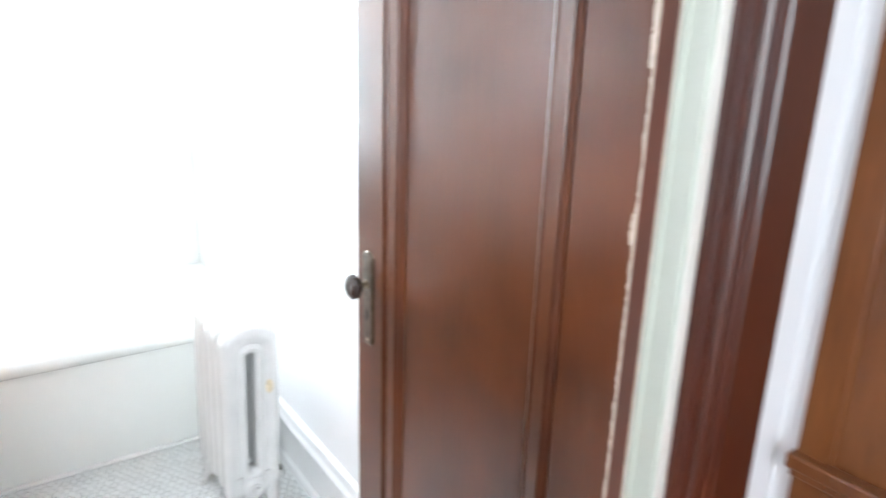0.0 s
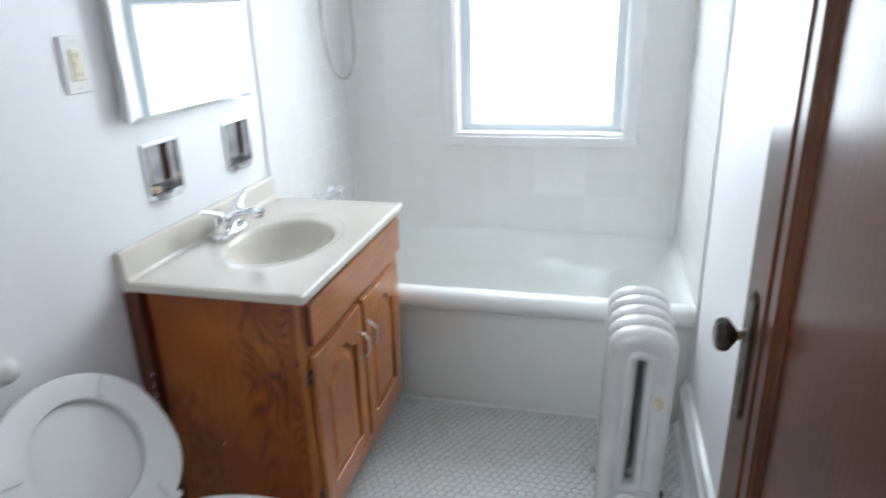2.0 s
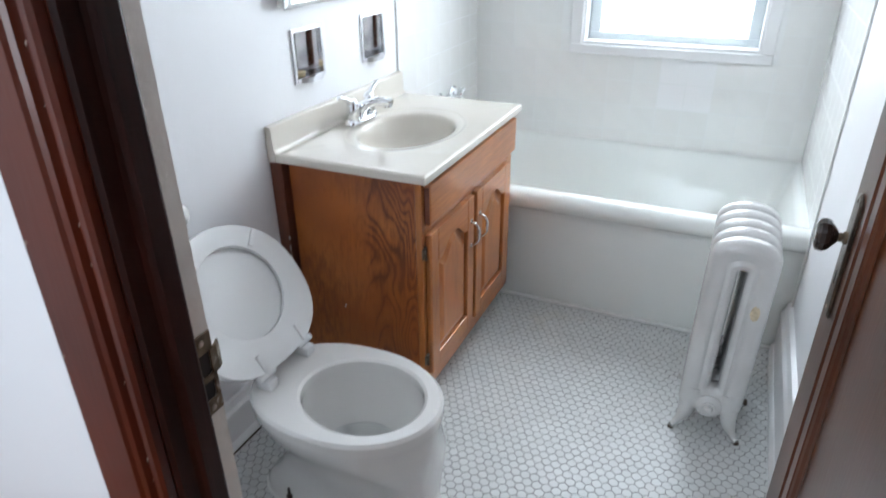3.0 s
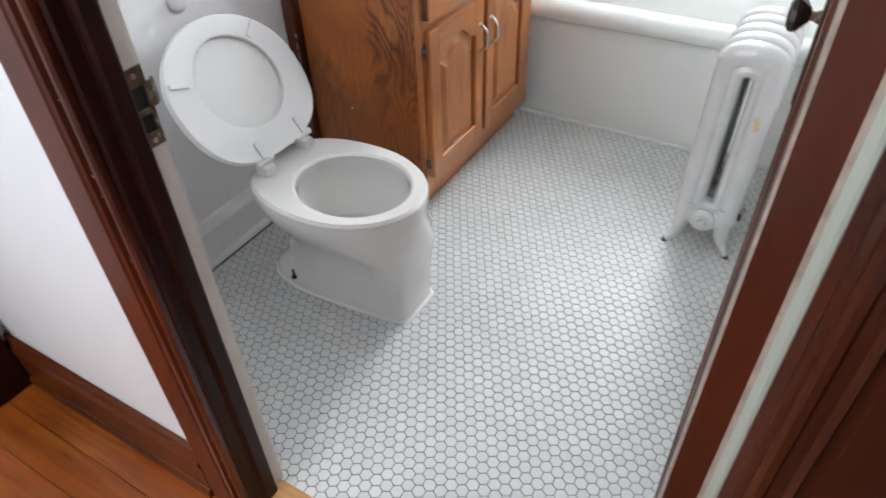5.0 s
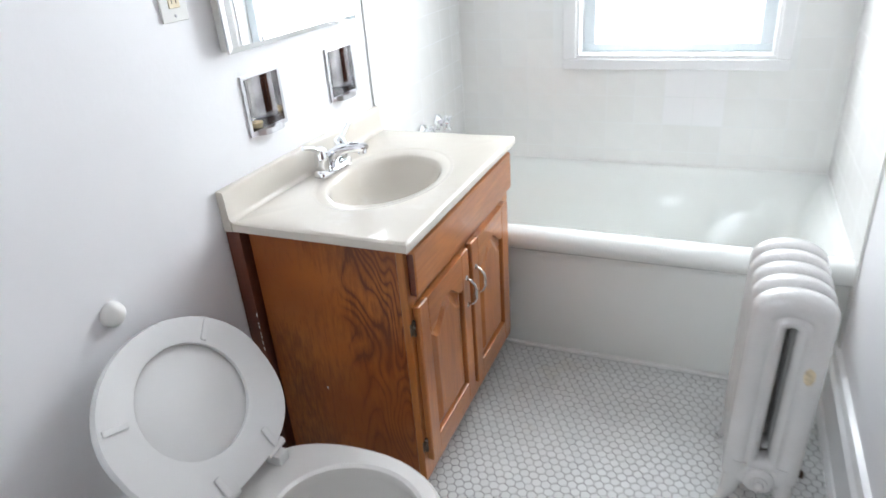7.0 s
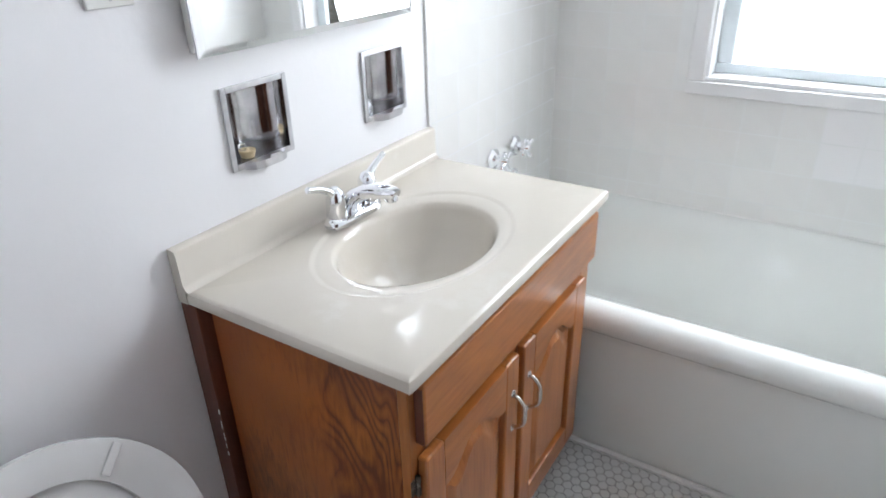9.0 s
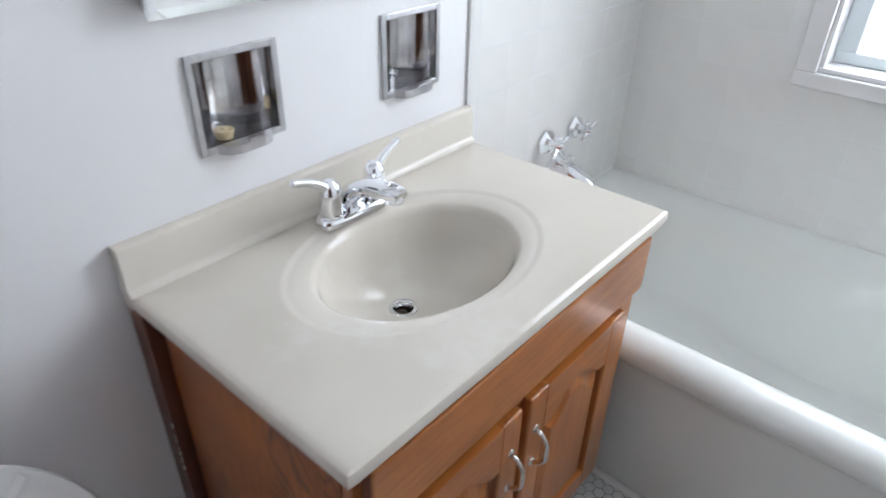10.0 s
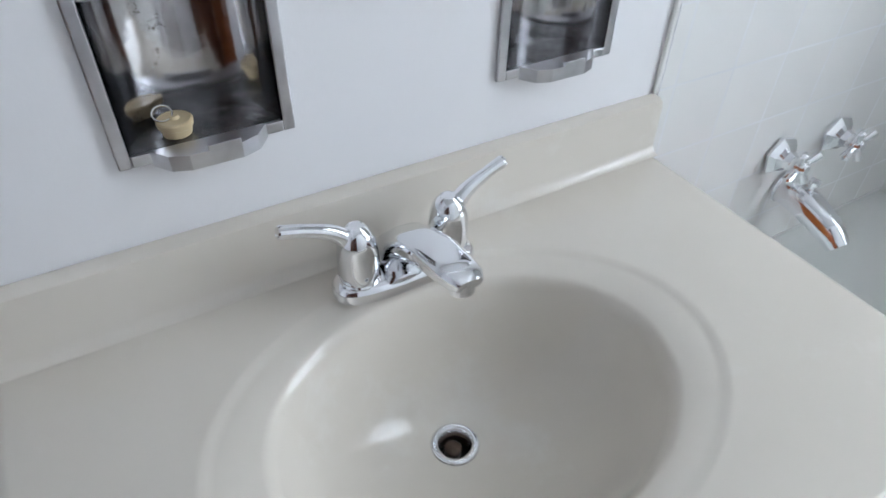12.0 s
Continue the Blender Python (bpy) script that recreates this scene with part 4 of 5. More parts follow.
outlet = thing("wall_outlet", (0, -0.81, 1.31), "white wall plate with a grounded almond outlet beside the mirror", "outlet")
part("wall_plate", boxes((0.0005, 0.006, -0.850, -0.776, 1.250, 1.372), bevel=0.002), WPLASTIC, outlet)
recept = part("receptacle", boxes((0.006, 0.0085, -0.828, -0.797, 1.277, 1.345), bevel=0.0015), BEIGE, outlet, "almond receptacle with slots and buttons")
for z in (1.306, 1.313):
    part("button", boxes((0.0085, 0.0105, -0.821, -0.804, z, z + 0.004)), BEIGE, recept)
for y in (-0.819, -0.807):
    for z in (1.286, 1.326):
        part("slot", boxes((0.0083, 0.0088, y - 0.001, y + 0.001, z, z + 0.009)), BLACK, recept)
for z in (1.262, 1.360):
    bm = bmesh.new()
    lathe(bm, (0.0058, -0.813, z), (1, 0, 0), [(0, 0.0035), (0.001, 0.003), (0.0014, 0.001)], 10)
    part("screw", bm, FRAMECHROME, outlet)
bm = bmesh.new()
lathe(bm, (0.0005, -1.166, 0.748), (1, 0, 0), [(0, 0.0265), (0.005, 0.0265), (0.013, 0.024), (0.019, 0.017), (0.022, 0.007)], 28)
part("wall_bumper", bm, WPLASTIC, None, "round white domed cap on the wall above the toilet", smooth=True, category="wall cap")

# ---- toilet ----
TY = -1.165
toilet = thing("toilet", (0.45, TY, 0), "white china toilet bowl without tank, seat raised against wall", "toilet")


def egg(cx, cy, z, back, front, half, n=48, square=2.0, push=0.0):
    """A bowl outline: blunt at the wall side, round at the front."""
    pts = []
    for i in range(n):
        a = 2 * math.pi * i / n
        c, s = math.cos(a), math.sin(a)
        e = 2 / (2.0 if c > 0 else square)
        x = (front if c > 0 else back) * math.copysign(abs(c) ** e, c)
        pts.append(Vector((cx + push + x, cy + half * math.copysign(abs(s) ** e, s), z)))
    return pts


def foot(z, x0, x1, w0, w1, r=0.03, n=48):
    """A pedestal section: round at the wall side, flat with two corners at the front."""
    pts = []
    for i in range(n):
        a = 2 * math.pi * i / n
        c, s = math.cos(a), math.sin(a)
        pw = 9.0 if c > 0 else 2.2
        x = (x0 + x1) / 2 + (x1 - x0) / 2 * math.copysign(abs(c) ** (2 / pw), c)
        t = (x - x0) / (x1 - x0)
        wdt = w0 * (1 - t) + w1 * t
        pts.append(Vector((x, TY + 0.005 + wdt * math.copysign(abs(s) ** (2 / (9.0 if c > 0 else 2.6)), s), z)))
    return pts


bm = bmesh.new()
rings = [foot(0.0005, 0.170, 0.655, 0.118, 0.078), foot(0.018, 0.170, 0.655, 0.116, 0.078), foot(0.03, 0.178, 0.652, 0.104, 0.077), foot(0.08, 0.220, 0.654, 0.080, 0.082), foot(0.15, 0.238, 0.662, 0.092, 0.094), foot(0.22, 0.243, 0.668, 0.118, 0.104),
         egg(0.46, TY, 0.31, 0.232, 0.221, 0.166, square=2.5), egg(0.46, TY, 0.350, 0.250, 0.226, 0.177, square=2.4), egg(0.46, TY, 0.362, 0.252, 0.229, 0.180, square=2.35), egg(0.46, TY, 0.383, 0.252, 0.229, 0.180, square=2.35), egg(0.46, TY, 0.391, 0.246, 0.222, 0.173, square=2.35),
         egg(0.494, TY, 0.391, 0.164, 0.156, 0.137), egg(0.494, TY, 0.385, 0.157, 0.149, 0.130), egg(0.494, TY, 0.362, 0.155, 0.147, 0.128), egg(0.494, TY, 0.350, 0.159, 0.153, 0.131), egg(0.494, TY, 0.30, 0.152, 0.145, 0.122),
         egg(0.49, TY, 0.22, 0.115, 0.11, 0.09), egg(0.47, TY, 0.17, 0.075, 0.07, 0.055), egg(0.46, TY, 0.15, 0.05, 0.045, 0.04)]
loft(bm, rings)
for v in bm.verts:
    k = min(max(v.co.z / 0.39, 0), 1)
    v.co += Vector((-0.007 * k, -0.007 * k, -0.018 * k))
part("bowl", bm, CHINA, toilet, "glossy white china bowl on a flared pedestal", smooth=True)
bm = bmesh.new()
loft(bm, [egg(0.478, TY, 0.205, 0.098, 0.092, 0.076), egg(0.478, TY, 0.206, 0.098, 0.092, 0.076)])
part("water", bm, GLASS, toilet, "still clear water", smooth=True)
bm = bmesh.new()
loft(bm, [foot(0.0003, 0.162, 0.662, 0.124, 0.085), foot(0.005, 0.164, 0.660, 0.121, 0.082), foot(0.009, 0.172, 0.653, 0.112, 0.074)])
part("caulk_line", bm, CAULK, toilet)
for s in (-1, 1):
    bm = bmesh.new()
    lathe(bm, (0.285, TY + 0.005 + s * 0.092, 0.026), (0, 0, 1), [(0, 0.009), (0.005, 0.009), (0.006, 0.004), (0.03, 0.0035), (0.031, 0.001)], 8)
    part("floor_bolt", bm, BRONZE, toilet, "rusty brown floor bolt")

# raised seat and lid: built flat in its own plane, then leaned to the wall
LEANBACK = radians(124.3)
HX, HZ = 0.262, 0.408


def leaned(bm):
    """Turn what was built lying forward over the bowl about the hinge line."""
    rot = Matrix.Translation((HX, 0, HZ)) @ Matrix.Rotation(-LEANBACK, 4, "Y") @ Matrix.Translation((-HX, 0, -HZ))
    bmesh.ops.transform(bm, matrix=rot, verts=bm.verts)
    return bm


SX = HX + 0.189
seat_ob = part("seat", leaned(loft(bmesh.new(), [egg(SX, TY - 0.004, HZ - 0.009, 0.180, 0.168, 0.193, square=2.6), egg(SX, TY - 0.004, HZ - 0.010, 0.190, 0.176, 0.202, square=2.6), egg(SX, TY - 0.004, HZ + 0.003, 0.192, 0.179, 0.205, square=2.6), egg(SX, TY - 0.004, HZ + 0.006, 0.184, 0.170, 0.195, square=2.6),
    egg(SX + 0.003, TY, HZ + 0.006, 0.122, 0.126, 0.131), egg(SX + 0.003, TY, HZ + 0.003, 0.117, 0.121, 0.126), egg(SX + 0.003, TY, HZ - 0.007, 0.117, 0.121, 0.126), egg(SX + 0.003, TY, HZ - 0.0095, 0.121, 0.125, 0.130)] , caps=False)), SEAT, toilet, "glossy white plastic seat ring", smooth=True)
bm = seat_ob.data
bm2 = bmesh.new()
bm2.from_mesh(bm)
vs = list(bm2.verts)
a, b = vs[:48], vs[-48:]
for i in range(48):
    j = (i + 1) % 48
    bm2.faces.new((a[i], b[i], b[j], a[j]))
bmesh.ops.recalc_face_normals(bm2, faces=bm2.faces)
bm2.to_mesh(bm)
bm2.free()
bm.shade_smooth()
bm.set_sharp_from_angle(angle=radians(38))
part("lid", leaned(loft(bmesh.new(), [egg(SX, TY - 0.004, HZ + 0.0068, 0.188, 0.175, 0.201, square=2.6), egg(SX, TY - 0.004, HZ + 0.0075, 0.190, 0.177, 0.203, square=2.6), egg(SX, TY - 0.004, HZ + 0.012, 0.190, 0.177, 0.203, square=2.6), egg(SX, TY - 0.004, HZ + 0.016, 0.180, 0.168, 0.193, square=2.6)])), SEAT, toilet, "glossy white plastic lid", smooth=True)
for dx, dy in ((0.250, -0.158), (0.292, 0.118)):
    ang = math.atan2(dy, dx - 0.199)
    bm = bmesh.new()
    box(bm, -0.025, 0.025, -0.007, 0.007, -0.005, 0.002, bevel=0.003)
    bmesh.ops.transform(bm, matrix=Matrix.Translation((HX + dx, TY + dy, HZ - 0.010)) @ Matrix.Rotation(ang, 4, "Z"), verts=bm.verts)
    part("bumper", leaned(bm), SEAT, toilet, "small white seat bumper")
for s in (-1, 1):
    bm = bmesh.new()
    box(bm, HX - 0.020, HX + 0.022, TY + s * 0.075 - 0.016, TY + s * 0.075 + 0.016, 0.3725, 0.400, bevel=0.004)
    lathe(bm, (HX, TY + s * 0.075 - 0.028, HZ), (0, 1, 0), [(0, 0.008), (0.001, 0.0095), (0.055, 0.0095), (0.056, 0.008)], 16)
    hinge = part("hinge", bm, SEAT, toilet, "white plastic seat hinge", smooth=True)
    bm = bmesh.new()
    box(bm, HX + 0.004, HX + 0.052, TY + s * 0.075 - 0.007, TY + s * 0.075 + 0.007, HZ - 0.016, HZ - 0.009, bevel=0.003)
    part("hinge_leaf", leaned(bm), SEAT, hinge)

# ---- radiator ----
RX0, RX1, RY = 1.168, 1.340, -0.552
RZ0, RZ1, SECT, PITCH = 0.075, 0.640, 5, 0.064
radiator = thing("radiator", ((RX0 + RX1) / 2, RY + 0.15, 0), "silver-white painted cast-iron column radiator with chipped paint", "radiator")


def section(k):
    """One section: a flat loop of two columns joined over a slot."""
    y0 = RY + k * PITCH
    yc3, cxr = y0 + 0.030, (RX0 + RX1) / 2
    half = (RX1 - RX0) / 2

    def loop(hw, zb, zt, n=14):
        pts = []
        for i in range(n + 1):
            a = math.pi * i / n
            pts.append((cxr + hw * math.cos(a), zt - hw * 0.62 + hw * 0.62 * math.sin(a)))
        for i in range(n + 1):
            a = math.pi + math.pi * i / n
            pts.append((cxr + hw * math.cos(a), zb + hw * 0.45 + hw * 0.45 * math.sin(a)))
        return pts

    bm = bmesh.new()
    front = [(half - 0.011, 0.020), (half - 0.014, 0.009), (half - 0.020, 0.003), (half - 0.028, 0.001), (half - 0.034, 0.005), (half - 0.039, 0.006), (0.041, 0.0015), (0.032, -0.0015), (0.020, 0.000), (0.010, 0.004), (0.003, 0.012), (0.0, 0.022), (0.0, 0.030)]
    rings = []
    seq = front + [(g, 0.060 - dy) for g, dy in reversed(front[:-1])]
    for g, dy in seq:
        rings.append([Vector((x, y0 + dy, z)) for x, z in loop(half - g, RZ0 + g * 1.3, RZ1 - g * (1.0 if g < 0.035 else 1.15))])
    rings.append(rings[0])
    vs = [[bm.verts.new(p) for p in ring] for ring in rings[:-1]]
    vs.append(vs[0])
    m = len(vs[0])
    for a, b in zip(vs, vs[1:]):
        for i in range(m):
            j = (i + 1) % m
            bm.faces.new((a[i], a[j], b[j], b[i]))
    for v in bm.verts:
        v.co.x += 0.012 * (v.co.z - 0.1) / 0.55
    if k in (0, SECT - 1):
        for x, s in ((RX0 + 0.03, -1), (RX1 - 0.03, 1)):
            tube(bm, [(x - s * 0.006, yc3 - 0.004, RZ0 + 0.085), (x + s * 0.004, yc3 - 0.006, 0.062), (x + s * 0.017, yc3 - 0.012, 0.030), (x + s * 0.029, yc3 - 0.022, 0.0125), (x + s * 0.036, yc3 - 0.028, 0.0095)], [0.030, 0.022, 0.0125, 0.0095, 0.0090], 14)
    part("section", bm, RADPAINT, radiator, smooth=True)


for k in range(SECT):
    section(k)
cxr = (RX0 + RX1) / 2
bm = bmesh.new()
lathe(bm, (cxr, RY + 0.02, 0.112), (0, -1, 0), [(0, 0.036), (0.022, 0.036), (0.027, 0.031), (0.029, 0.020), (0.033, 0.019)], 28)
plug = part("end_boss", bm, RADPAINT, radiator, "round painted end boss", smooth=True)
bm = bmesh.new()
lathe(bm, (cxr, RY - 0.012, 0.112), (0, -1, 0), [(0, 0.013), (0.010, 0.012), (0.012, 0.008)], 6)
part("plug_nut", bm, RADPAINT, plug)
for z in (0.115, 0.575):
    bm = bmesh.new()
    lathe(bm, (cxr, RY + 0.02, z), (0, 1, 0), [(0, 0.024), (PITCH * (SECT - 1) + 0.02, 0.024)], 18)
    part("nipple", bm, RADPAINT, radiator, smooth=True)
bm = bmesh.new()
lathe(bm, (RX1 - 0.026, RY + 0.0008, 0.442), (0, -1, 0), [(0, 0.017), (0.002, 0.0165), (0.0026, 0.011)], 9)
bmesh.ops.scale(bm, vec=(0.72, 1, 1.45), verts=bm.verts, space=Matrix.Translation((-(RX1 - 0.026), 0, -0.442)))
part("paint_chip", bm, CHIP, radiator, "chip of yellowed paint")
bm = bmesh.new()
lathe(bm, (RX1 - 0.002, RY + 0.03, 0.135), (1, 0, 0), [(0, 0.010), (0.012, 0.010), (0.013, 0.006)], 6)
part("side_plug", bm, BRONZE, radiator, "dark rusty side plug")
for x, s in ((RX0 + 0.03, -1), (RX1 - 0.03, 1)):
    for yk in (RY, RY + PITCH * (SECT - 1)):
        bm = bmesh.new()
        lathe(bm, (x + s * 0.035, yk + 0.003, 0.0), (0, 0, 1), [(0, 0.0095), (0.004, 0.0098), (0.006, 0.009)], 12)
        part("foot_pad", bm, BRONZE if yk == RY else RADPAINT, radiator)
bm = bmesh.new()
tube(bm, [(cxr, RY + PITCH * SECT - 0.005, 0.112), (cxr, RY + PITCH * SECT + 0.03, 0.112), (cxr, RY + PITCH * SECT + 0.05, 0.09), (cxr, RY + PITCH * SECT + 0.05, 0.0)], 0.016, 14)
part("supply_pipe", bm, RADPAINT, radiator, "painted supply pipe down to the floor", smooth=True)

# ---- bathroom door ----
LX0, LX1, LT = 1.380, 1.387, 0.040        # face at the latch edge, face at the hinge edge, thickness
LY0, LY1 = -1.748, -0.995
LEAF = math.atan2(LX1 - LX0, LY1 - LY0)
LW = LY1 - LY0


def leaf_place(bm):
    """From the leaf's own plane (u along it from the hinge, depth behind its face, height) to its place."""
    bmesh.ops.transform(bm, matrix=Matrix.Translation((LX1, LY0, 0)) @ Matrix.Rotation(LEAF, 4, "Z"), verts=bm.verts)
    return bm


def lbox(d0, d1, u0, u1, z0, z1, bevel=0.0):
    return leaf_place(boxes((d0, d1, u0, u1, z0, z1), bevel=bevel))


leaf = thing("bathroom_door", (LX1, LY0, 0), "open mahogany-varnished single-panel door with a dark knob", "door")
DZ0, DZ1 = 0.012, 2.02
part("stile", lbox(0, LT, 0.0, 0.115, DZ0, DZ1, 0.002), MAHOG, leaf, "hinge stile in reddish varnish")
part("stile", lbox(0, LT, LW - 0.112, LW, DZ0, DZ1, 0.002), MAHOG, leaf)
part("rail", lbox(0, LT, 0.1155, LW - 0.1125, DZ0, DZ0 + 0.21), MAHOG, leaf)
part("rail", lbox(0, LT, 0.1155, LW - 0.1125, DZ1 - 0.12, DZ1), MAHOG, leaf)
part("panel", lbox(0.014, LT - 0.014, 0.116, LW - 0.113, DZ0 + 0.2105, DZ1 - 0.1205), MAHOG, leaf, "tall flat mahogany panel with cloudy reflections")
MOULD = [(0, 0.014), (0, 0.004), (0.003, 0.007), (0.007, 0.000), (0.012, -0.003), (0.017, 0.005), (0.021, 0.000), (0.048, 0.001), (0.052, 0.007), (0.057, 0.002), (0.062, 0.005), (0.066, 0.010), (0.071, 0.0135)]
pz0, pz1, pu0, pu1 = DZ0 + 0.2105, DZ1 - 0.1205, 0.116, LW - 0.113
for face in (0, 1):
    bm = bmesh.new()
    for (ua, za, ub, zb, du, dz) in ((pu0, pz0, pu0, pz1, 1, 0), (pu1, pz0, pu1, pz1, -1, 0), (pu0, pz0, pu1, pz0, 0, 1), (pu0, pz1, pu1, pz1, 0, -1)):
        rings = []
        for end, (u, z) in enumerate(((ua, za), (ub, zb))):
            ring = []
            for g, d in MOULD:
                uu = u + du * g if du else (u + g if end == 0 else u - g)
                zz = z + dz * g if dz else (z + g if end == 0 else z - g)
                ring.append(Vector((d if face == 0 else LT - d, uu, zz)))
            rings.append(ring)
        loft(bm, rings)
    part("moulding", leaf_place(bm), MAHOG, leaf, "raised panel moulding with dark grooves", smooth=False)
random.seed(9)
bm = bmesh.new()
z = DZ0
while z < DZ1 - 0.02:
    h = random.uniform(0.003, 0.010)
    w = random.uniform(0.0002, 0.0032) + (0.005 if 1.38 < z < 1.50 or 1.16 < z < 1.20 else 0)
    box(bm, -0.0007, 0.0022, -0.0014, w, z, z + h)
    box(bm, LT - 0.004, LT + 0.0006, -0.0016, 0.003, z, z + h)
    z += h
part("flaked_edge", leaf_place(bm), FLAKE, leaf, "ragged pale edge of old paint", kind="stuff")
part("edge_face", lbox(0.003, LT - 0.004, -0.0012, 0.0005, DZ0, DZ1), TRIMRED, leaf, "bare red-brown hinge edge")
# paler strip along the leaf's bottom edge
part("pale_rail_edge", lbox(-0.002, 0.004, 0.02, LW - 0.01, DZ0 - 0.004, DZ0 + 0.006), PALEEDGE, leaf, "pale bottom edge of the leaf")
KU, KZ = LW - 0.055, 0.900
bm = bmesh.new()
outline = [(-0.022, -0.100), (0.022, -0.100), (0.022, 0.100), (0.016, 0.106), (0.0, 0.112), (-0.016, 0.106), (-0.022, 0.100)]
outline = [(-0.016, -0.112), (0.016, -0.112), (0.0225, -0.100), (0.0225, 0.100), (0.015, 0.108), (0.0, 0.113), (-0.015, 0.108), (-0.0225, 0.100), (-0.0225, -0.100)]
loft(bm, [[Vector((d, KU + a * k, 0.866 + b2 * (1 - (1 - k) * 0.2))) for a, b2 in outline] for d, k in ((-0.0005, 1.0), (-0.003, 1.0), (-0.0055, 0.82), (-0.006, 0.6))])
plate = part("knob_plate", leaf_place(bm), BRONZE, leaf, "long aged bronze knob plate with a keyhole")
part("keyhole", lbox(-0.0066, -0.004, KU - 0.003, KU + 0.003, 0.815, 0.838), BLACK, plate)
for z in (0.768, 0.966):
    bm = bmesh.new()
    lathe(bm, (-0.0045, KU, z), (-1, 0, 0), [(0, 0.0045), (0.002, 0.0035), (0.003, 0.001)], 10)
    part("screw", leaf_place(bm), FLAKE if z < 0.8 else BRONZE, plate)
bm = bmesh.new()
lathe(bm, (-0.005, KU, KZ), (-1, 0, 0), [(0, 0.011), (0.006, 0.010), (0.008, 0.0075), (0.018, 0.0075)], 18)
part("knob_neck", leaf_place(bm), STRIKE, leaf, "worn brassy knob neck", smooth=True)
bm = bmesh.new()
lathe(bm, (-0.020, KU, KZ), (-1, 0, 0), [(0, 0.010), (0.005, 0.016), (0.013, 0.026), (0.020, 0.0290), (0.027, 0.0275), (0.031, 0.022), (0.033, 0.014), (0.0325, 0.008)], 10)
part("knob", leaf_place(bm), KNOBDARK, leaf, "dark brown faceted knob")
bm = bmesh.new()
lathe(bm, (LT + 0.004, KU, KZ), (1, 0, 0), [(0, 0.010), (0.005, 0.016), (0.008, 0.018)], 12)
part("rose", leaf_place(bm), BRONZE, leaf)
for z in (0.25, 1.80):
    bm = bmesh.new()
    lathe(bm, (LT + 0.004, -0.006, z), (0, 0, 1), [(0, 0.006), (0.09, 0.006)], 10)
    part("hinge", leaf_place(bm), JAMBPAINT, leaf, "hinge painted over in greenish white")

# ---- tiles ----
P = 0.02688


def hex_bm(cx, cy, bm=None, top=0.0012, r=None):
    bm = bm or bmesh.new()
    r = r or (P - 0.0015) / math.sqrt(3)
    rings = []
    for rr, z in ((r, -0.002), (r, top - 0.0006), (r - 0.0005, top)):
        rings.append([Vector((cx + rr * math.cos(math.pi / 6 + k * math.pi / 3), cy + rr * math.sin(math.pi / 6 + k * math.pi / 3), z)) for k in range(6)])
    vs = [[bm.verts.new(p) for p in ring] for ring in rings]
    for a, b in zip(vs, vs[1:]):
        for i in range(6):
            j = (i + 1) % 6
            bm.faces.new((a[i], a[j], b[j], b[i]))
    bm.faces.new(vs[-1])
    return bm


base_me = bpy.data.meshes.new("tile")
bm = hex_bm(0, 0)
bm.to_mesh(base_me)
bm.free()
base_me.materials.append(HEX)
floor_ob = bpy.data.objects["floor"]
near, far_pts = [], []
row = 0
y = S + 0.004
while y < 0.010:
    x = 0.014 + (P / 2 if row % 2 else 0)
    while x < W - 0.012:
        d = math.hypot(x - 0.98, y + 1.50)
        near.append((d, x, y))
        x += P
    y += P * math.sqrt(3) / 2
    row += 1
near.sort()
random.seed(3)
for d, x, y in near[:300]:
    ob = new("tile", base_me)
    ob.location = (x, y, random.uniform(-0.0003, 0.0002))
    ob.parent = floor_ob
verts, faces = [], []
r = (P - 0.0015) / math.sqrt(3)
for d, x, y in near[300:]:
    k0 = len(verts)
    dz = random.uniform(-0.0003, 0.0002)
    for rr, z in ((r, -0.002), (r, 0.0006), (r - 0.0005, 0.0012)):
        for k in range(6):
            a = math.pi / 6 + k * math.pi / 3
            verts.append((x + rr * math.cos(a), y + rr * math.sin(a), z + dz))
    for lvl in (0, 6):
        for k in range(6):
            j = (k + 1) % 6
            faces.append((k0 + lvl + k, k0 + lvl + j, k0 + lvl + 6 + j, k0 + lvl + 6 + k))
    faces.append(tuple(range(k0 + 12, k0 + 18)))
me = bpy.data.meshes.new("tile_field")
me.from_pydata(verts, [], faces)
me.materials.append(HEX)
tf = new("tile_field", me)
tf.parent = floor_ob
tagged(tf, "small white hexagon floor tiles", kind="stuff")

# glazed wall tiles round the tub, one mesh shared by all of one wall
TP, TT = 0.1105, 0.0045


def tile_mesh(name, w, h):
    bm = bmesh.new()
    rings = []
    for g, d in ((0.0, 0.0), (0.0, TT - 0.0007), (0.0012, TT)):
        rings.append([Vector((d, -w / 2 + g, -h / 2 + g)), Vector((d, w / 2 - g, -h / 2 + g)), Vector((d, w / 2 - g, h / 2 - g)), Vector((d, -w / 2 + g, h / 2 - g))])
    vs = [[bm.verts.new(p) for p in ring] for ring in rings]
    for a, b in zip(vs, vs[1:]):
        for i in range(4):
            bm.faces.new((a[i], a[(i + 1) % 4], b[(i + 1) % 4], b[i]))
    bm.faces.new(vs[-1])
    me = bpy.data.meshes.new(name)
    bm.to_mesh(me)
    bm.free()
    me.materials.append(TILE)
    return me


meshes = {}


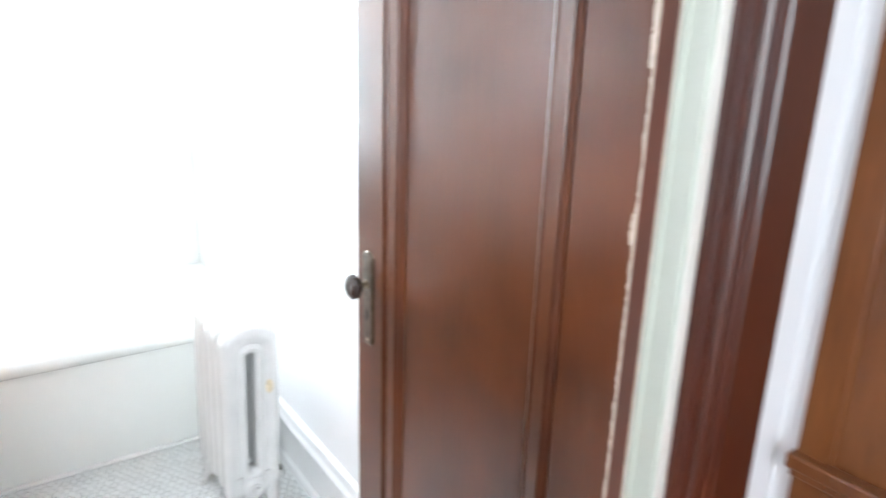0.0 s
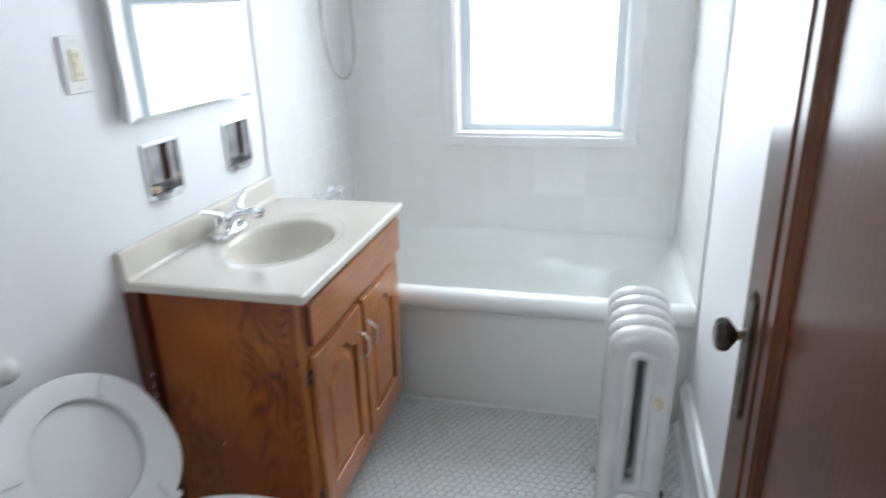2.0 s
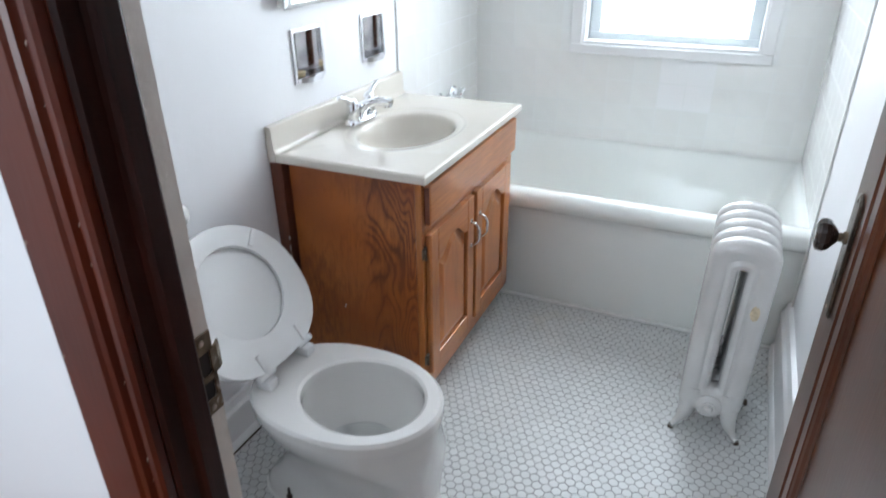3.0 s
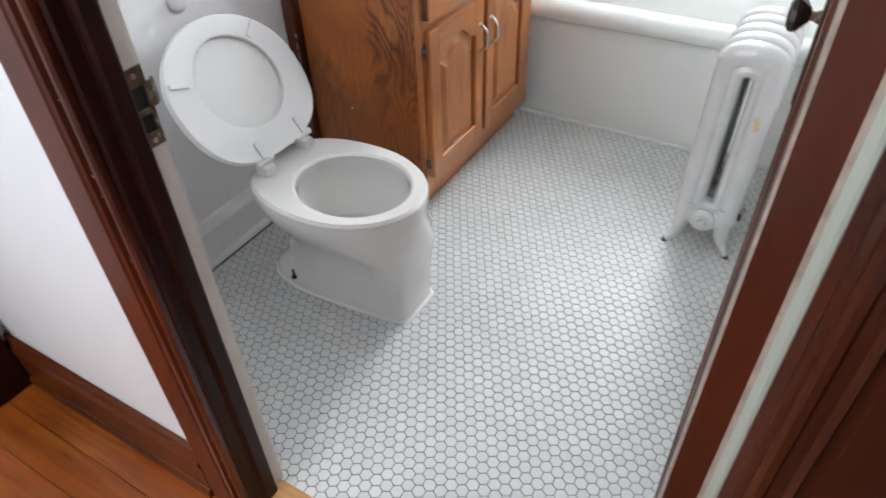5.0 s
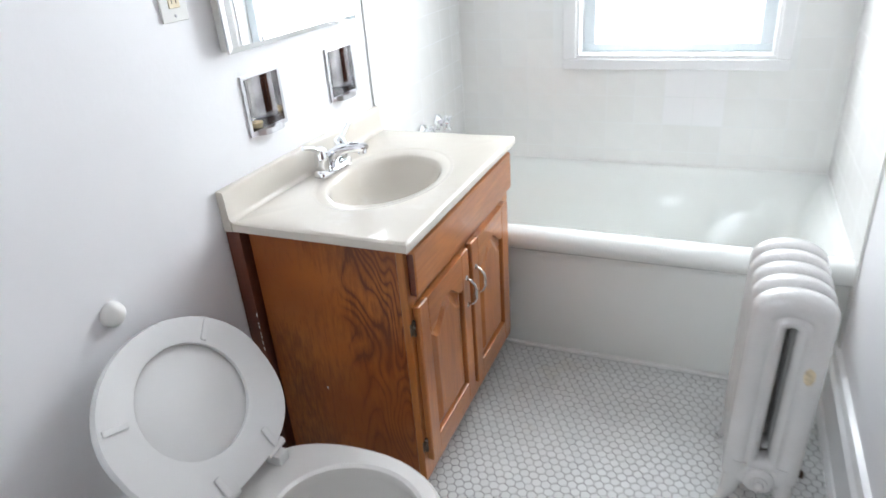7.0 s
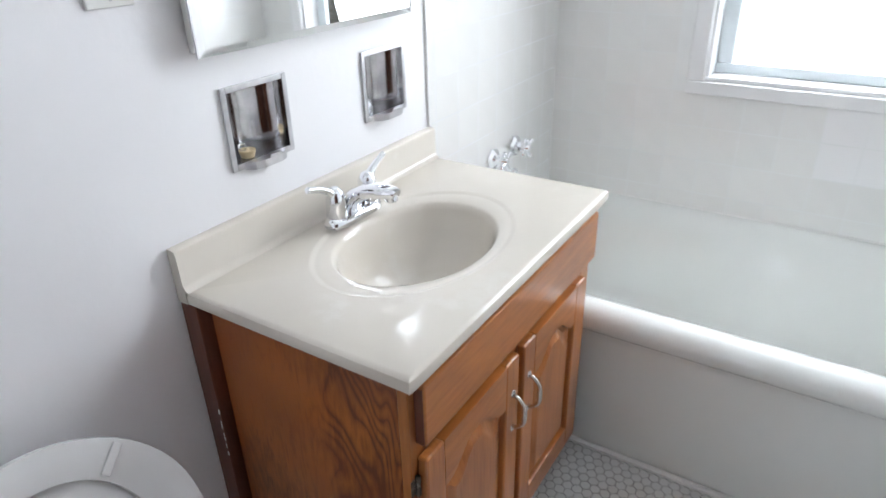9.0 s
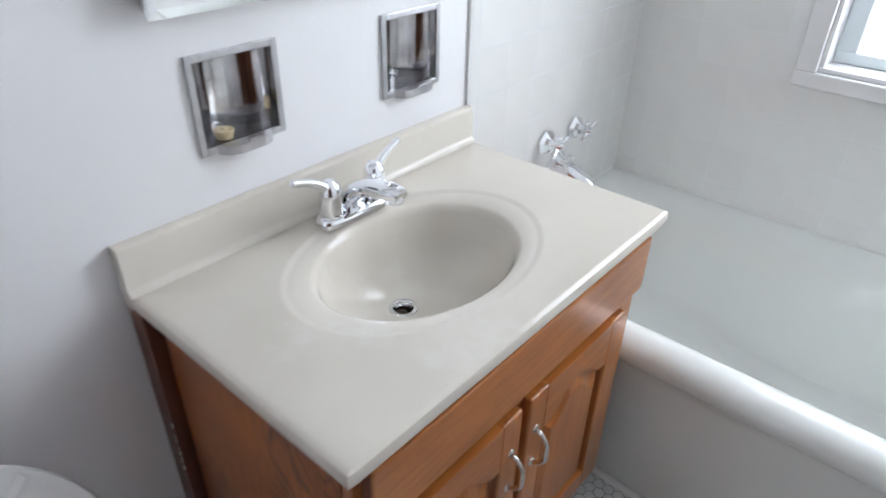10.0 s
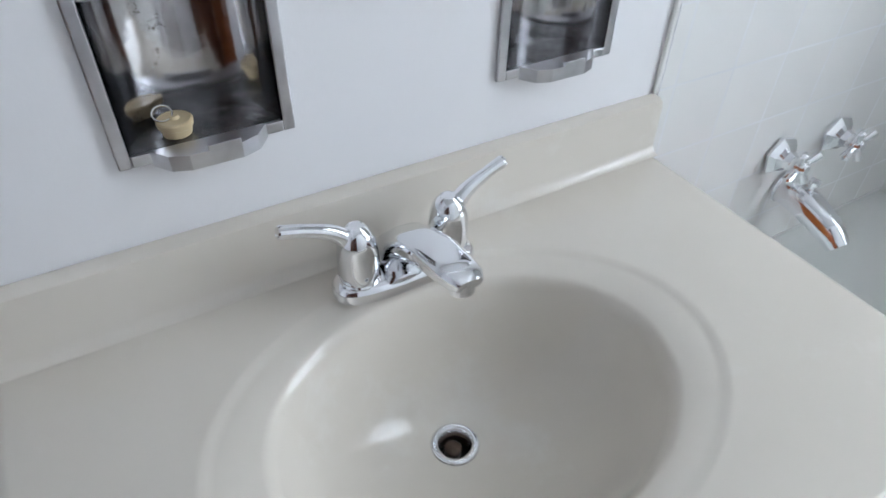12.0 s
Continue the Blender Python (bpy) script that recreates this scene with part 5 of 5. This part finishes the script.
def lay(parent, turn, origin, spans, z_rows):
    """Lay tiles on a wall: spans are (start, width) along it, z_rows (start, height)."""
    for u, w in spans:
        for z, h in z_rows:
            place = origin(u + w / 2)
            if parent.name == "wall_north" and CX0 - 0.02 < place[0] < CX1 + 0.02 and CZ0 < z + h / 2 < CZ1:
                continue
            key = (round(w, 4), round(h, 4))
            if key not in meshes:
                meshes[key] = tile_mesh("wall_tile", w - 0.0014, h - 0.0014)
            ob = new("wall_tile", meshes[key])
            ob.matrix_basis = Matrix.Translation((place[0], place[1], z + h / 2)) @ Matrix.Rotation(turn + random.uniform(-0.0008, 0.0008), 4, "Z") @ Matrix.Rotation(random.uniform(-0.0008, 0.0008), 4, "Y")
            ob.parent = parent
            # the four tiles below the window get the painted reflection
            if parent.name == "wall_north" and 0.85 < place[0] < 1.07 and 0.60 < z < 0.78:
                ob.material_slots[0].link = "OBJECT"
                ob.material_slots[0].material = GLINTTILE


random.seed(11)
rows = []
z = 0.4335
while z < 2.05:
    rows.append((z, TP))
    z += TP
rows[0] = (0.4555, rows[1][0] - 0.4555)
rows.append((z, 0.05))


north_rows = [(0.4555, 0.0555)]
z = 0.511
while z < 2.05:
    north_rows.append((z, TP))
    z += TP


def spans(a, b):
    out = []
    u = a
    while u < b - 0.004:
        out.append((u, min(TP, b - u)))
        u += TP
    return out


lay(bpy.data.objects["wall_west"], 0.0, lambda u: (0.0005, u), [(-0.024, 0.028)] + spans(0.004, N - 0.001), rows)
lay(bpy.data.objects["wall_east"], math.pi, lambda u: (W - 0.0005, u), [(-0.028, 0.03)] + spans(0.002, N - 0.001), rows)
lay(bpy.data.objects["wall_north"], -math.pi / 2, lambda u: (u, N - 0.0005), [(0.0055, 0.0735)] + spans(0.079, W - 0.0055), north_rows)
part("tile_joint", boxes((0.0002, 0.0049, -0.024, N, 0.456, 2.15)), WESTJOINT, bpy.data.objects["wall_west"])
part("tile_joint", boxes((W - 0.0049, W - 0.0002, -0.028, N, 0.458, 2.15)), TILEJOINT, bpy.data.objects["wall_east"])
part("tile_joint", boxes((0.005, CX0, N - 0.0049, N - 0.0002, 0.458, 2.15), (CX1, W - 0.005, N - 0.0049, N - 0.0002, 0.458, 2.15), (CX0, CX1, N - 0.0049, N - 0.0002, 0.458, CZ0)), TILEJOINT, bpy.data.objects["wall_north"])
bm = bmesh.new()
box(bm, 0.0005, 0.0065, -0.0325, -0.0255, 0.872, 2.16, bevel=0.002)
part("edge_strip", bm, CAULK, bpy.data.objects["wall_west"], "thin rounded white edge strip of the tiling")
bm = bmesh.new()
box(bm, W - 0.0075, W - 0.0005, -0.037, -0.0295, 0.2, 2.16, bevel=0.002)
part("edge_strip", bm, CAULK, bpy.data.objects["wall_east"], "thin rounded white edge strip of the tiling")
